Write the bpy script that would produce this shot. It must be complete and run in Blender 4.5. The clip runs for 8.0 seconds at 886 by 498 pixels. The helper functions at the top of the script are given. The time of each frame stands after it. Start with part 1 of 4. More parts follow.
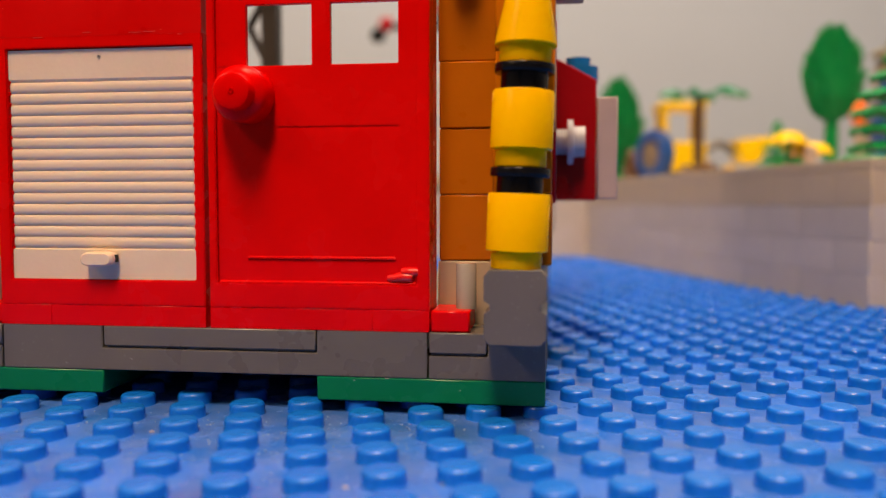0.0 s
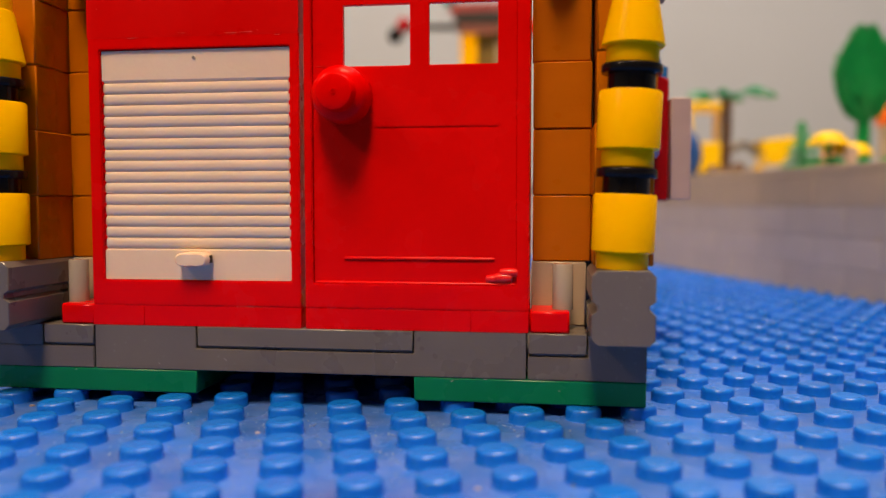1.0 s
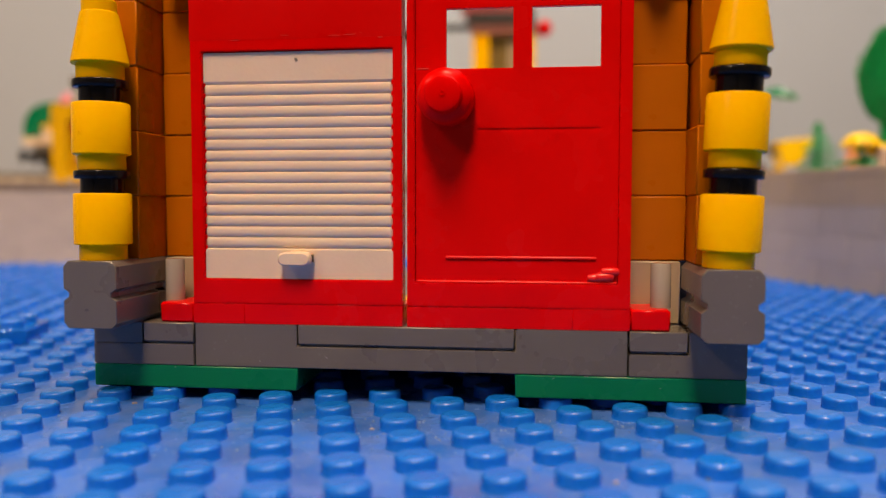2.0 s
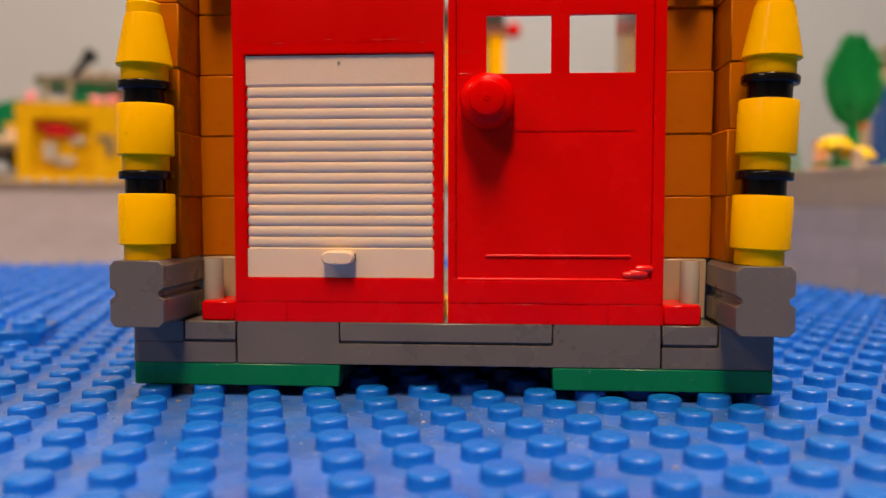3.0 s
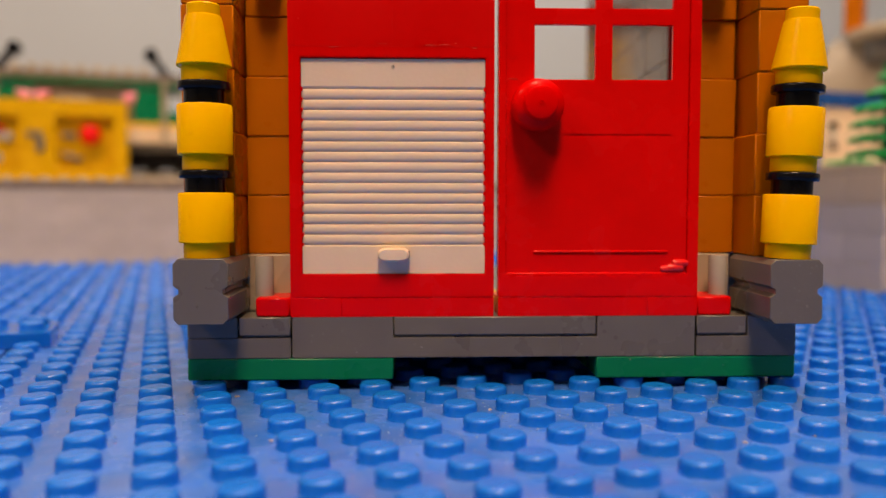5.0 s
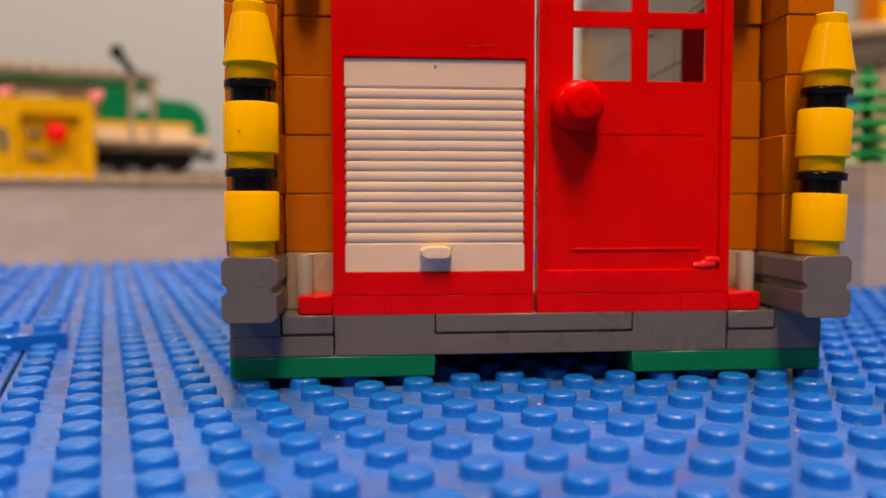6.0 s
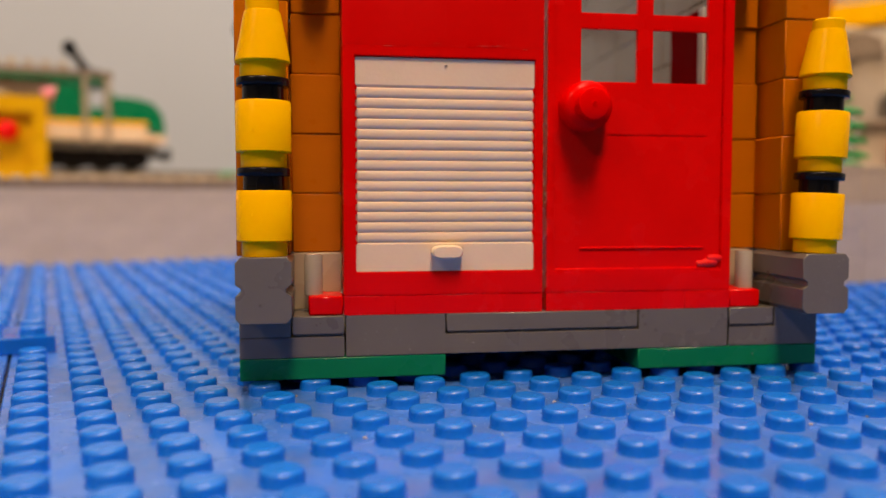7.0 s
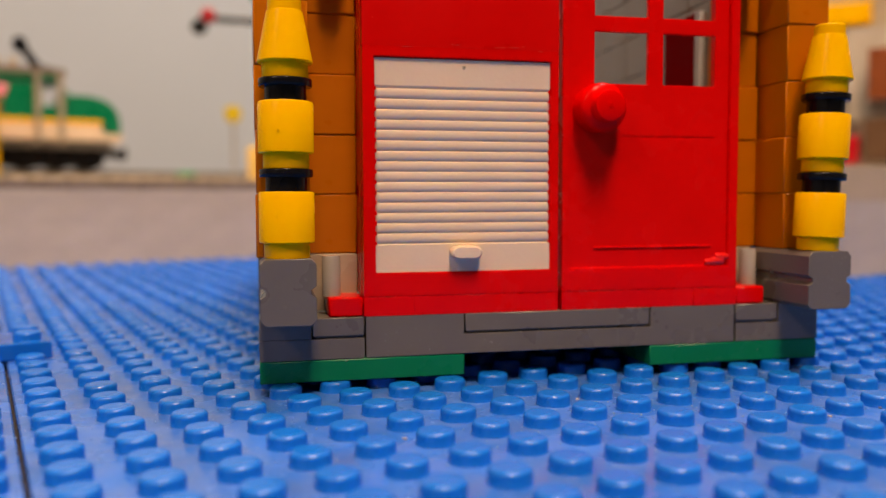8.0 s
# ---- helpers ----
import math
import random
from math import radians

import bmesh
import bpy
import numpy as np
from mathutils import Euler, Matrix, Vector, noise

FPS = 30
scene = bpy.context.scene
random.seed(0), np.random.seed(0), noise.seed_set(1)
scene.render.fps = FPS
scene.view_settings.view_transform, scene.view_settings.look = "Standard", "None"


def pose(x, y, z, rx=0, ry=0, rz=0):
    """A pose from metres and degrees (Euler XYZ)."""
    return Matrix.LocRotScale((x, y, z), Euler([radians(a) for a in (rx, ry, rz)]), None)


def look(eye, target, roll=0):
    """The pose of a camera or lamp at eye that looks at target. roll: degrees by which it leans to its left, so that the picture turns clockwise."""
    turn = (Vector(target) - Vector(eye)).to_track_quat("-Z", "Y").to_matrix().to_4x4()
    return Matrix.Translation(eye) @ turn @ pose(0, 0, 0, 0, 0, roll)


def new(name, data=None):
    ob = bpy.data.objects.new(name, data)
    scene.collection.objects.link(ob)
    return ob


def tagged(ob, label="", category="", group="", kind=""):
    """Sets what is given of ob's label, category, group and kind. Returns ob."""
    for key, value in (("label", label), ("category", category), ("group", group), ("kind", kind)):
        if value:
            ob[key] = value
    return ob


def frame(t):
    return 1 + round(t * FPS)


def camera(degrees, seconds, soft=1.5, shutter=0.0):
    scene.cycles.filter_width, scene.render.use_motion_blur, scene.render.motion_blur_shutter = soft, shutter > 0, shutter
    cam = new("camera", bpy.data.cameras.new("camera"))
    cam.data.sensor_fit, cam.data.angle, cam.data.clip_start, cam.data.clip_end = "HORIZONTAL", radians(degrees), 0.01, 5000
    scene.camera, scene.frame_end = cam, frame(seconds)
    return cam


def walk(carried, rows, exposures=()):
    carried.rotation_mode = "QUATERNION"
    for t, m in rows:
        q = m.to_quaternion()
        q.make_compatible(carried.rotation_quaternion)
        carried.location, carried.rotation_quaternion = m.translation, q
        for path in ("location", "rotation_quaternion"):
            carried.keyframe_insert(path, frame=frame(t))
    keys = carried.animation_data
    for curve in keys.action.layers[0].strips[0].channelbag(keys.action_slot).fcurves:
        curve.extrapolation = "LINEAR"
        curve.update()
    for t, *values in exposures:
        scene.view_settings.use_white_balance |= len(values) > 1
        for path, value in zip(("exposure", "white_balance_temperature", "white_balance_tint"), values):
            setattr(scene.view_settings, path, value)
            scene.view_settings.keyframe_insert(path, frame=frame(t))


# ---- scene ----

MM = 0.001          # toy parts are drawn in millimetres
GRID = 17.35        # the baseplates lie turned by this against the little house
FLOOR = -1.72       # top face of the baseplates, mm; the house rests on their studs
DECK = FLOOR + 41.6  # four bricks and a plate above the baseplates

# ---- camera ----
cam = camera(57.1, 8.0, soft=1.35)
cam.data.dof.use_dof = True
cam.data.dof.focus_distance = 0.118
cam.data.dof.aperture_fstop = 14.5
PATH = [
    (0.0, 96.475, -109.782, 27.430, 7.589, -3.146, 0.001),
    (0.5, 91.087, -110.591, 27.369, 7.585, -3.110, -0.044),
    (1.0, 83.116, -111.375, 27.432, 7.666, -3.106, -0.011),
    (1.5, 75.674, -113.271, 27.419, 7.602, -3.080, 0.052),
    (2.0, 68.121, -115.231, 27.472, 7.163, -3.110, 0.045),
    (3.5, 50.336, -123.110, 27.521, 2.323, -3.136, 0.047),
    (4.0, 44.359, -125.384, 27.588, 1.018, -3.228, 0.028),
    (4.5, 40.511, -125.858, 27.650, -0.527, -3.255, 0.027),
    (6.0, 21.695, -127.121, 27.447, -5.192, -3.286, -0.010),
    (6.5, 15.785, -126.834, 27.340, -7.153, -3.278, 0.016),
    (7.0, 12.134, -126.210, 27.419, -8.747, -3.310, -0.003),
    (7.5, 7.782, -125.836, 27.390, -10.255, -3.333, -0.071),
    (8.0, 1.206, -124.753, 27.671, -12.361, -3.376, -0.198),
]
walk(cam, [(t, pose(x * MM, y * MM, z * MM, 90 + pitch, 0, yaw) @ pose(0, 0, 0, 0, 0, roll)) for t, x, y, z, yaw, pitch, roll in PATH],
     [(0.0, 0.18), (1.0, 0.15), (2.0, 0.12), (3.5, 0.07), (4.5, 0.06), (6.0, 0.11), (8.0, 0.12)])

# ---- light ----
world = bpy.data.worlds.new("room_air")
world.use_nodes = True
world.node_tree.nodes["Background"].inputs["Color"].default_value = (0.9, 0.95, 1.0, 1)
world.node_tree.nodes["Background"].inputs["Strength"].default_value = 0.0
scene.world = world


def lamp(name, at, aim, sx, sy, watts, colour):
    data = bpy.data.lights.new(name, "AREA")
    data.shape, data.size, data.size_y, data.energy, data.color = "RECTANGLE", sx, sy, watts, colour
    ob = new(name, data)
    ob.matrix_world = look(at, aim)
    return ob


lamp("unseen_ceiling_light", (0.03, -0.68, 1.66), (0.03, -0.60, 0.0), 0.36, 0.85, 59.0, (1.0, 0.66, 0.39))
# unseen fill added at the left to lift the left-facing faces
lamp("unseen_ceiling_light", (-1.5, -1.2, 1.66), (-1.2, -1.0, 0.0), 0.6, 0.3, 21.0, (1.0, 0.70, 0.46))
# unseen fill added behind the house, aimed to brighten the back wall
lamp("unseen_ceiling_light", (0.35, 0.30, 1.66), (0.70, 0.90, 0.0), 0.9, 0.3, 36.0, (1.0, 0.86, 0.72))


# ---- materials ----
def nodes_of(name):
    mat = bpy.data.materials.new(name)
    mat.use_nodes = True
    nt = mat.node_tree
    return mat, nt, nt.nodes["Principled BSDF"]


def plastic(name, colour, rough=0.22, grain=0.10, relief=0.06, dust=0.0, random_tone=0.0, scale=1.0, shine=0.5, film=0.0, scatter=0.0):
    """Moulded toy plastic: slight tone drift, smears in the gloss, fine moulding relief, optional dust specks; scatter lets light scatter inside."""
    mat, nt, b = nodes_of(name)
    tc = nt.nodes.new("ShaderNodeTexCoord")
    big = nt.nodes.new("ShaderNodeTexNoise")
    big.inputs["Scale"].default_value, big.inputs["Detail"].default_value = 90 * scale, 4
    fine = nt.nodes.new("ShaderNodeTexNoise")
    fine.inputs["Scale"].default_value, fine.inputs["Detail"].default_value = 1500 * scale, 3
    for n in (big, fine):
        nt.links.new(tc.outputs["Object"], n.inputs["Vector"])
    ramp = nt.nodes.new("ShaderNodeMapRange")
    ramp.inputs["From Min"].default_value, ramp.inputs["From Max"].default_value = 0.3, 0.7
    ramp.inputs["To Min"].default_value, ramp.inputs["To Max"].default_value = 1 - grain, 1 + grain
    nt.links.new(big.outputs["Fac"], ramp.inputs["Value"])
    hsv = nt.nodes.new("ShaderNodeHueSaturation")
    hsv.inputs["Color"].default_value = (*colour, 1)
    value = ramp.outputs["Result"]
    if random_tone:
        info = nt.nodes.new("ShaderNodeObjectInfo")
        shift = nt.nodes.new("ShaderNodeMapRange")
        shift.inputs["To Min"].default_value, shift.inputs["To Max"].default_value = 1 - random_tone, 1 + random_tone
        nt.links.new(info.outputs["Random"], shift.inputs["Value"])
        mul = nt.nodes.new("ShaderNodeMath")
        mul.operation = "MULTIPLY"
        nt.links.new(value, mul.inputs[0])
        nt.links.new(shift.outputs["Result"], mul.inputs[1])
        value = mul.outputs[0]
    nt.links.new(value, hsv.inputs["Value"])
    out = hsv.outputs["Color"]
    gloss = nt.nodes.new("ShaderNodeMapRange")
    gloss.inputs["From Min"].default_value, gloss.inputs["From Max"].default_value = 0.3, 0.7
    gloss.inputs["To Min"].default_value, gloss.inputs["To Max"].default_value = rough * 0.75, rough * 1.35
    nt.links.new(big.outputs["Fac"], gloss.inputs["Value"])
    nt.links.new(gloss.outputs["Result"], b.inputs["Roughness"])
    if film:
        haze = nt.nodes.new("ShaderNodeTexNoise")
        haze.inputs["Scale"].default_value, haze.inputs["Detail"].default_value, haze.inputs["Roughness"].default_value = 160 * scale, 8, 0.75
        nt.links.new(tc.outputs["Object"], haze.inputs["Vector"])
        thick = nt.nodes.new("ShaderNodeMapRange")
        thick.inputs["From Min"].default_value, thick.inputs["From Max"].default_value = 0.32, 0.72
        thick.inputs["To Max"].default_value = film
        nt.links.new(haze.outputs["Fac"], thick.inputs["Value"])
        veil = nt.nodes.new("ShaderNodeMix")
        veil.data_type = "RGBA"
        veil.inputs["B"].default_value = (0.36, 0.36, 0.42, 1)
        nt.links.new(thick.outputs["Result"], veil.inputs["Factor"])
        nt.links.new(out, veil.inputs["A"])
        out = veil.outputs["Result"]
    if dust:
        vor = nt.nodes.new("ShaderNodeTexVoronoi")
        vor.inputs["Scale"].default_value = 900 * scale
        nt.links.new(tc.outputs["Object"], vor.inputs["Vector"])
        spot = nt.nodes.new("ShaderNodeMapRange")
        spot.inputs["From Min"].default_value, spot.inputs["From Max"].default_value = 0.24, 0.06
        nt.links.new(vor.outputs["Distance"], spot.inputs["Value"])
        few = nt.nodes.new("ShaderNodeMapRange")
        few.inputs["From Min"].default_value, few.inputs["From Max"].default_value = 0.52, 0.66
        few.inputs["To Max"].default_value = dust
        nt.links.new(big.outputs["Fac"], few.inputs["Value"])
        both = nt.nodes.new("ShaderNodeMath")
        both.operation = "MULTIPLY"
        nt.links.new(spot.outputs["Result"], both.inputs[0])
        nt.links.new(few.outputs["Result"], both.inputs[1])
        mix = nt.nodes.new("ShaderNodeMix")
        mix.data_type = "RGBA"
        mix.inputs["B"].default_value = (0.42, 0.45, 0.5, 1)
        nt.links.new(both.outputs[0], mix.inputs["Factor"])
        nt.links.new(out, mix.inputs["A"])
        out = mix.outputs["Result"]
    nt.links.new(out, b.inputs["Base Color"])
    bump = nt.nodes.new("ShaderNodeBump")
    bump.inputs["Strength"].default_value, bump.inputs["Distance"].default_value = relief, 0.0004
    nt.links.new(fine.outputs["Fac"], bump.inputs["Height"])
    nt.links.new(bump.outputs["Normal"], b.inputs["Normal"])
    b.inputs["IOR"].default_value = 1.5
    if scatter:
        b.inputs["Subsurface Weight"].default_value, b.inputs["Subsurface Scale"].default_value = scatter, 0.0009
        b.inputs["Subsurface Radius"].default_value = (1.0, 0.6, 0.4)
    b.inputs["Specular IOR Level"].default_value = shine
    return mat


def plaster(name, colour):
    mat, nt, b = nodes_of(name)
    tc = nt.nodes.new("ShaderNodeTexCoord")
    big = nt.nodes.new("ShaderNodeTexNoise")
    big.inputs["Scale"].default_value, big.inputs["Detail"].default_value = 3.0, 6
    fine = nt.nodes.new("ShaderNodeTexNoise")
    fine.inputs["Scale"].default_value = 160
    for n in (big, fine):
        nt.links.new(tc.outputs["Object"], n.inputs["Vector"])
    mix = nt.nodes.new("ShaderNodeMix")
    mix.data_type = "RGBA"
    mix.inputs["A"].default_value = (*[c * 0.94 for c in colour], 1)
    mix.inputs["B"].default_value = (*[min(1, c * 1.05) for c in colour], 1)
    nt.links.new(big.outputs["Fac"], mix.inputs["Factor"])
    nt.links.new(mix.outputs["Result"], b.inputs["Base Color"])
    bump = nt.nodes.new("ShaderNodeBump")
    bump.inputs["Strength"].default_value, bump.inputs["Distance"].default_value = 0.15, 0.002
    nt.links.new(fine.outputs["Fac"], bump.inputs["Height"])
    nt.links.new(bump.outputs["Normal"], b.inputs["Normal"])
    b.inputs["Roughness"].default_value = 0.85
    return mat


RED = plastic("red_plastic", (0.70, 0.0, 0.0), 0.24, 0.05, 0.05, shine=0.15, scatter=0.3)
GLOSS_RED = plastic("glossy_red_plastic", (0.74, 0.0, 0.0), 0.2, 0.04, 0.03, shine=0.09, scatter=0.6)
HINGE_RED = plastic("polished_red_plastic", (0.78, 0.01, 0.01), 0.28, 0.04, 0.02, shine=0.4, scatter=0.4)
# darker copy of RED; shade from above is put into its colour
SHADED_RED = plastic("shaded_red_plastic", (0.64, 0.0, 0.0), 0.34, 0.06, 0.06, shine=0.12)
DEEP_RED = plastic("deep_red_plastic", (0.44, 0.004, 0.012), 0.2, shine=0.5)
DARK_RED = plastic("dark_red_plastic", (0.31, 0.001, 0.005), 0.3, shine=0.2)
BLUE = plastic("blue_plastic", (0.004, 0.150, 0.73), 0.27, 0.10, 0.10, dust=0.2, shine=0.45)
DUSTY_BLUE = plastic("dusty_blue_plastic", (0.009, 0.128, 0.60), 0.25, 0.24, 0.11, dust=0.6, shine=0.45, film=0.25)
CLEAN_BLUE = plastic("clean_blue_plastic", (0.004, 0.135, 0.66), 0.10, 0.05, 0.02, shine=0.6)
MID_BLUE = plastic("mid_blue_plastic", (0.01, 0.08, 0.36), 0.3)
YELLOW = plastic("yellow_plastic", (0.93, 0.505, 0.0), 0.24, 0.05, shine=0.05, scatter=0.1)
STALL_YELLOW = plastic("mustard_yellow_plastic", (0.60, 0.355, 0.0), 0.35, 0.08, shine=0.2)
PALE_GRAVEL = plastic("pale_brown_grey_plastic", (0.37, 0.32, 0.26), 0.5, 0.12, shine=0.3)
GRAVEL = plastic("brown_grey_plastic", (0.25, 0.20, 0.155), 0.45, 0.1, shine=0.3)
TEAL = plastic("teal_plastic", (0.05, 0.26, 0.27), 0.3)
# white dulled to grey, standing in for shade on the tap
SHADED_WHITE = plastic("shaded_white_plastic", (0.56, 0.53, 0.53), 0.35, shine=0.3)
CHARCOAL = plastic("charcoal_plastic", (0.05, 0.049, 0.05), 0.4, shine=0.2)
BLACK = plastic("black_plastic", (0.005, 0.005, 0.006), 0.2, shine=0.2)
ORANGE = plastic("dark_orange_plastic", (0.50, 0.14, 0.0), 0.3, 0.08, shine=0.15)
GREY = plastic("dark_grey_plastic", (0.130, 0.122, 0.114), 0.3, 0.08, dust=0.10)
LIGHT_GREY = plastic("light_grey_plastic", (0.36, 0.36, 0.37), 0.3, 0.06)
POST_GREY = plastic("warm_grey_plastic", (0.36, 0.335, 0.30), 0.16, 0.06, shine=0.6)
WALL_GREY = plastic("stone_grey_plastic", (0.56, 0.50, 0.42), 0.42, 0.06, random_tone=0.05)
TAN = plastic("tan_plastic", (0.52, 0.42, 0.28), 0.4, 0.06, random_tone=0.06)
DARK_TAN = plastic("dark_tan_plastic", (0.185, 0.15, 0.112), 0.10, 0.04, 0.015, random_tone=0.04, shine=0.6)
BEIGE = plastic("beige_plastic", (0.44, 0.37, 0.27), 0.3, 0.06)
WHITE = plastic("white_plastic", (0.76, 0.625, 0.485), 0.36, 0.04, shine=0.25, scatter=0.3)
GREEN = plastic("green_plastic", (0.002, 0.18, 0.08), 0.28, 0.06, dust=0.08, shine=0.25)
LEAF = plastic("leaf_green_plastic", (0.004, 0.265, 0.07), 0.4, 0.12, random_tone=0.05, shine=0.25)
LIME = plastic("lime_plastic", (0.36, 0.42, 0.01), 0.35)
BROWN = plastic("brown_plastic", (0.11, 0.055, 0.025), 0.35)
PINK = plastic("pink_plastic", (0.75, 0.22, 0.30), 0.35)
FLESH = plastic("light_orange_plastic", (0.75, 0.36, 0.20), 0.35)
CLEAR_BLUE = plastic("clear_blue_plastic", (0.01, 0.16, 0.42), 0.1)
DUSTY_BROWN = plastic("dusty_brown_plastic", (0.17, 0.135, 0.11), 0.45, 0.1, shine=0.3)
PALE_YELLOW = plastic("pale_yellow_plastic", (0.80, 0.55, 0.16), 0.4, shine=0.3)
ROCK = plastic("moulded_rock_plastic", (0.32, 0.272, 0.22), 0.6, 0.22, 0.1, scale=0.3, shine=0.3)
OLIVE = plastic("olive_plastic", (0.20, 0.15, 0.045), 0.5, 0.15, shine=0.2)
RUST = plastic("rust_plastic", (0.22, 0.055, 0.012), 0.4, shine=0.3)
FLAME = plastic("flame_orange_plastic", (0.85, 0.16, 0.01), 0.35, shine=0.3)
SCUFF = plastic("scuffed_red_plastic", (0.78, 0.12, 0.09), 0.5, shine=0.4)
CRUMB = plastic("crumb", (0.24, 0.21, 0.22), 0.8, shine=0.2)
PALE_CRUMB = plastic("pale_crumb", (0.40, 0.38, 0.46), 0.8, shine=0.2)
FLUFF = plastic("dust_fluff", (0.22, 0.34, 0.62), 0.9, shine=0.2)
LEMON = plastic("lemon_plastic", (0.90, 0.60, 0.0), 0.4, 0.08, shine=0.2)
MAROON = plastic("maroon_plastic", (0.15, 0.0, 0.002), 0.8, shine=0.02)
PALE_PINK = plastic("pale_pink_grey_plastic", (0.46, 0.37, 0.36), 0.35, shine=0.3)
DIAL = plastic("dull_yellow_plastic", (0.55, 0.42, 0.01), 0.4, shine=0.2)
PAINT = plaster("wall_paint", (0.495, 0.54, 0.615))
CEIL = plaster("ceiling_paint", (0.62, 0.61, 0.58))
WOOD = plaster("table_board", (0.035, 0.032, 0.03))
CARPET = plaster("floor_covering", (0.20, 0.19, 0.18))


# ---- mesh helpers (millimetres) ----
def box(bm, x0, x1, y0, y1, z0, z1, b=0.18):
    """A block with chamfered edges: 44 triangles."""
    c = Vector(((x0 + x1) / 2, (y0 + y1) / 2, (z0 + z1) / 2))
    h = Vector((abs(x1 - x0) / 2, abs(y1 - y0) / 2, abs(z1 - z0) / 2))
    b = min(b, 0.45 * min(h))
    v = {}
    for sx in (-1, 1):
        for sy in (-1, 1):
            for sz in (-1, 1):
                s = (sx, sy, sz)
                for a in range(3):
                    v[s, a] = bm.verts.new(c + Vector([s[i] * (h[i] if i == a else h[i] - b) for i in range(3)]))
    made = []
    for a in range(3):
        i, j = (a + 1) % 3, (a + 2) % 3
        for sa in (-1, 1):
            ring = []
            for si, sj in ((-1, -1), (1, -1), (1, 1), (-1, 1)):
                s = [0, 0, 0]
                s[a], s[i], s[j] = sa, si, sj
                ring.append(v[tuple(s), a])
            made.append(bm.faces.new(ring if sa > 0 else ring[::-1]))
        for si in (-1, 1):
            for sj in (-1, 1):
                s0, s1 = [0, 0, 0], [0, 0, 0]
                s0[a], s1[a] = -1, 1
                s0[i] = s1[i] = si
                s0[j] = s1[j] = sj
                s0, s1 = tuple(s0), tuple(s1)
                made.append(bm.faces.new((v[s0, i], v[s1, i], v[s1, j], v[s0, j])))
    for sx in (-1, 1):
        for sy in (-1, 1):
            for sz in (-1, 1):
                s = (sx, sy, sz)
                made.append(bm.faces.new((v[s, 0], v[s, 1], v[s, 2])))
    return made


def lathe(bm, profile, n=28, at=(0, 0, 0), turn=None):
    """Turns rows of (radius, height) about z; radius 0 closes an end with a fan."""
    turn = turn or Matrix.Identity(3)
    at = Vector(at)
    rings = []
    for r, z in profile:
        if r < 1e-6:
            rings.append([bm.verts.new(at + turn @ Vector((0, 0, z)))])
        else:
            rings.append([bm.verts.new(at + turn @ Vector((r * math.cos(2 * math.pi * k / n), r * math.sin(2 * math.pi * k / n), z))) for k in range(n)])
    for p, q in zip(rings, rings[1:]):
        for k in range(n):
            m = (k + 1) % n
            if len(p) == 1 and len(q) > 1:
                bm.faces.new((p[0], q[m], q[k]))
            elif len(q) == 1 and len(p) > 1:
                bm.faces.new((p[k], p[m], q[0]))
            elif len(p) > 1:
                bm.faces.new((p[k], p[m], q[m], q[k]))


def rod(bm, p, q, r, n=10):
    p, q = Vector(p), Vector(q)
    turn = (q - p).to_track_quat("Z", "Y").to_matrix()
    d = (q - p).length
    lathe(bm, [(0, 0), (r * 0.9, 0), (r, 0.1 * r), (r, d - 0.1 * r), (r * 0.9, d), (0, d)], n, p, turn)


def prism(bm, outline, y0, y1, lip=0.25):
    """Extrudes an (x, z) outline along y, with a small lip round both ends."""
    cx = sum(p[0] for p in outline) / len(outline)
    cz = sum(p[1] for p in outline) / len(outline)
    rings = []
    for y, k in ((y0, lip), (y0 + lip, 0), (y1 - lip, 0), (y1, lip)):
        ring = []
        for x, z in outline:
            d = Vector((x - cx, z - cz))
            f = 1 - k / max(d.length, 1e-6)
            ring.append(bm.verts.new((cx + d.x * f, y, cz + d.y * f)))
        rings.append(ring)
    n = len(outline)
    for p, q in zip(rings, rings[1:]):
        for k in range(n):
            bm.faces.new((p[k], p[(k + 1) % n], q[(k + 1) % n], q[k]))
    bm.faces.new(rings[0][::-1])
    bm.faces.new(rings[-1])


def panel(bm, xs, zs, levels, y_back, bevel=0.2):
    """A panel in the xz plane over the cuts xs and zs. levels[row][col] is the y of its face there, or None for a hole."""
    def level(i, j):
        return levels[j][i] if 0 <= i < len(xs) - 1 and 0 <= j < len(zs) - 1 else None

    def quad(*pts):
        bm.faces.new([bm.verts.new(p) for p in pts])

    for j in range(len(zs) - 1):
        for i in range(len(xs) - 1):
            y = level(i, j)
            if y is None:
                continue
            x0, x1, z0, z1 = xs[i], xs[i + 1], zs[j], zs[j + 1]
            quad((x0, y, z0), (x1, y, z0), (x1, y, z1), (x0, y, z1))
            quad((x0, y_back, z1), (x1, y_back, z1), (x1, y_back, z0), (x0, y_back, z0))
            for di, dj, a, b in ((-1, 0, (x0, z1), (x0, z0)), (1, 0, (x1, z0), (x1, z1)), (0, -1, (x0, z0), (x1, z0)), (0, 1, (x1, z1), (x0, z1))):
                other = level(i + di, j + dj)
                far = y_back if other is None else other
                if far > y + 1e-6:
                    quad((a[0], far, a[1]), (b[0], far, b[1]), (b[0], y, b[1]), (a[0], y, a[1]))
    bmesh.ops.remove_doubles(bm, verts=bm.verts, dist=1e-4)
    bmesh.ops.recalc_face_normals(bm, faces=bm.faces)
    if bevel:
        sharp = [e for e in bm.edges if len(e.link_faces) == 2 and e.calc_face_angle(0) > 0.5]
        bmesh.ops.bevel(bm, geom=sharp, offset=bevel, segments=2, affect="EDGES", clamp_overlap=True)


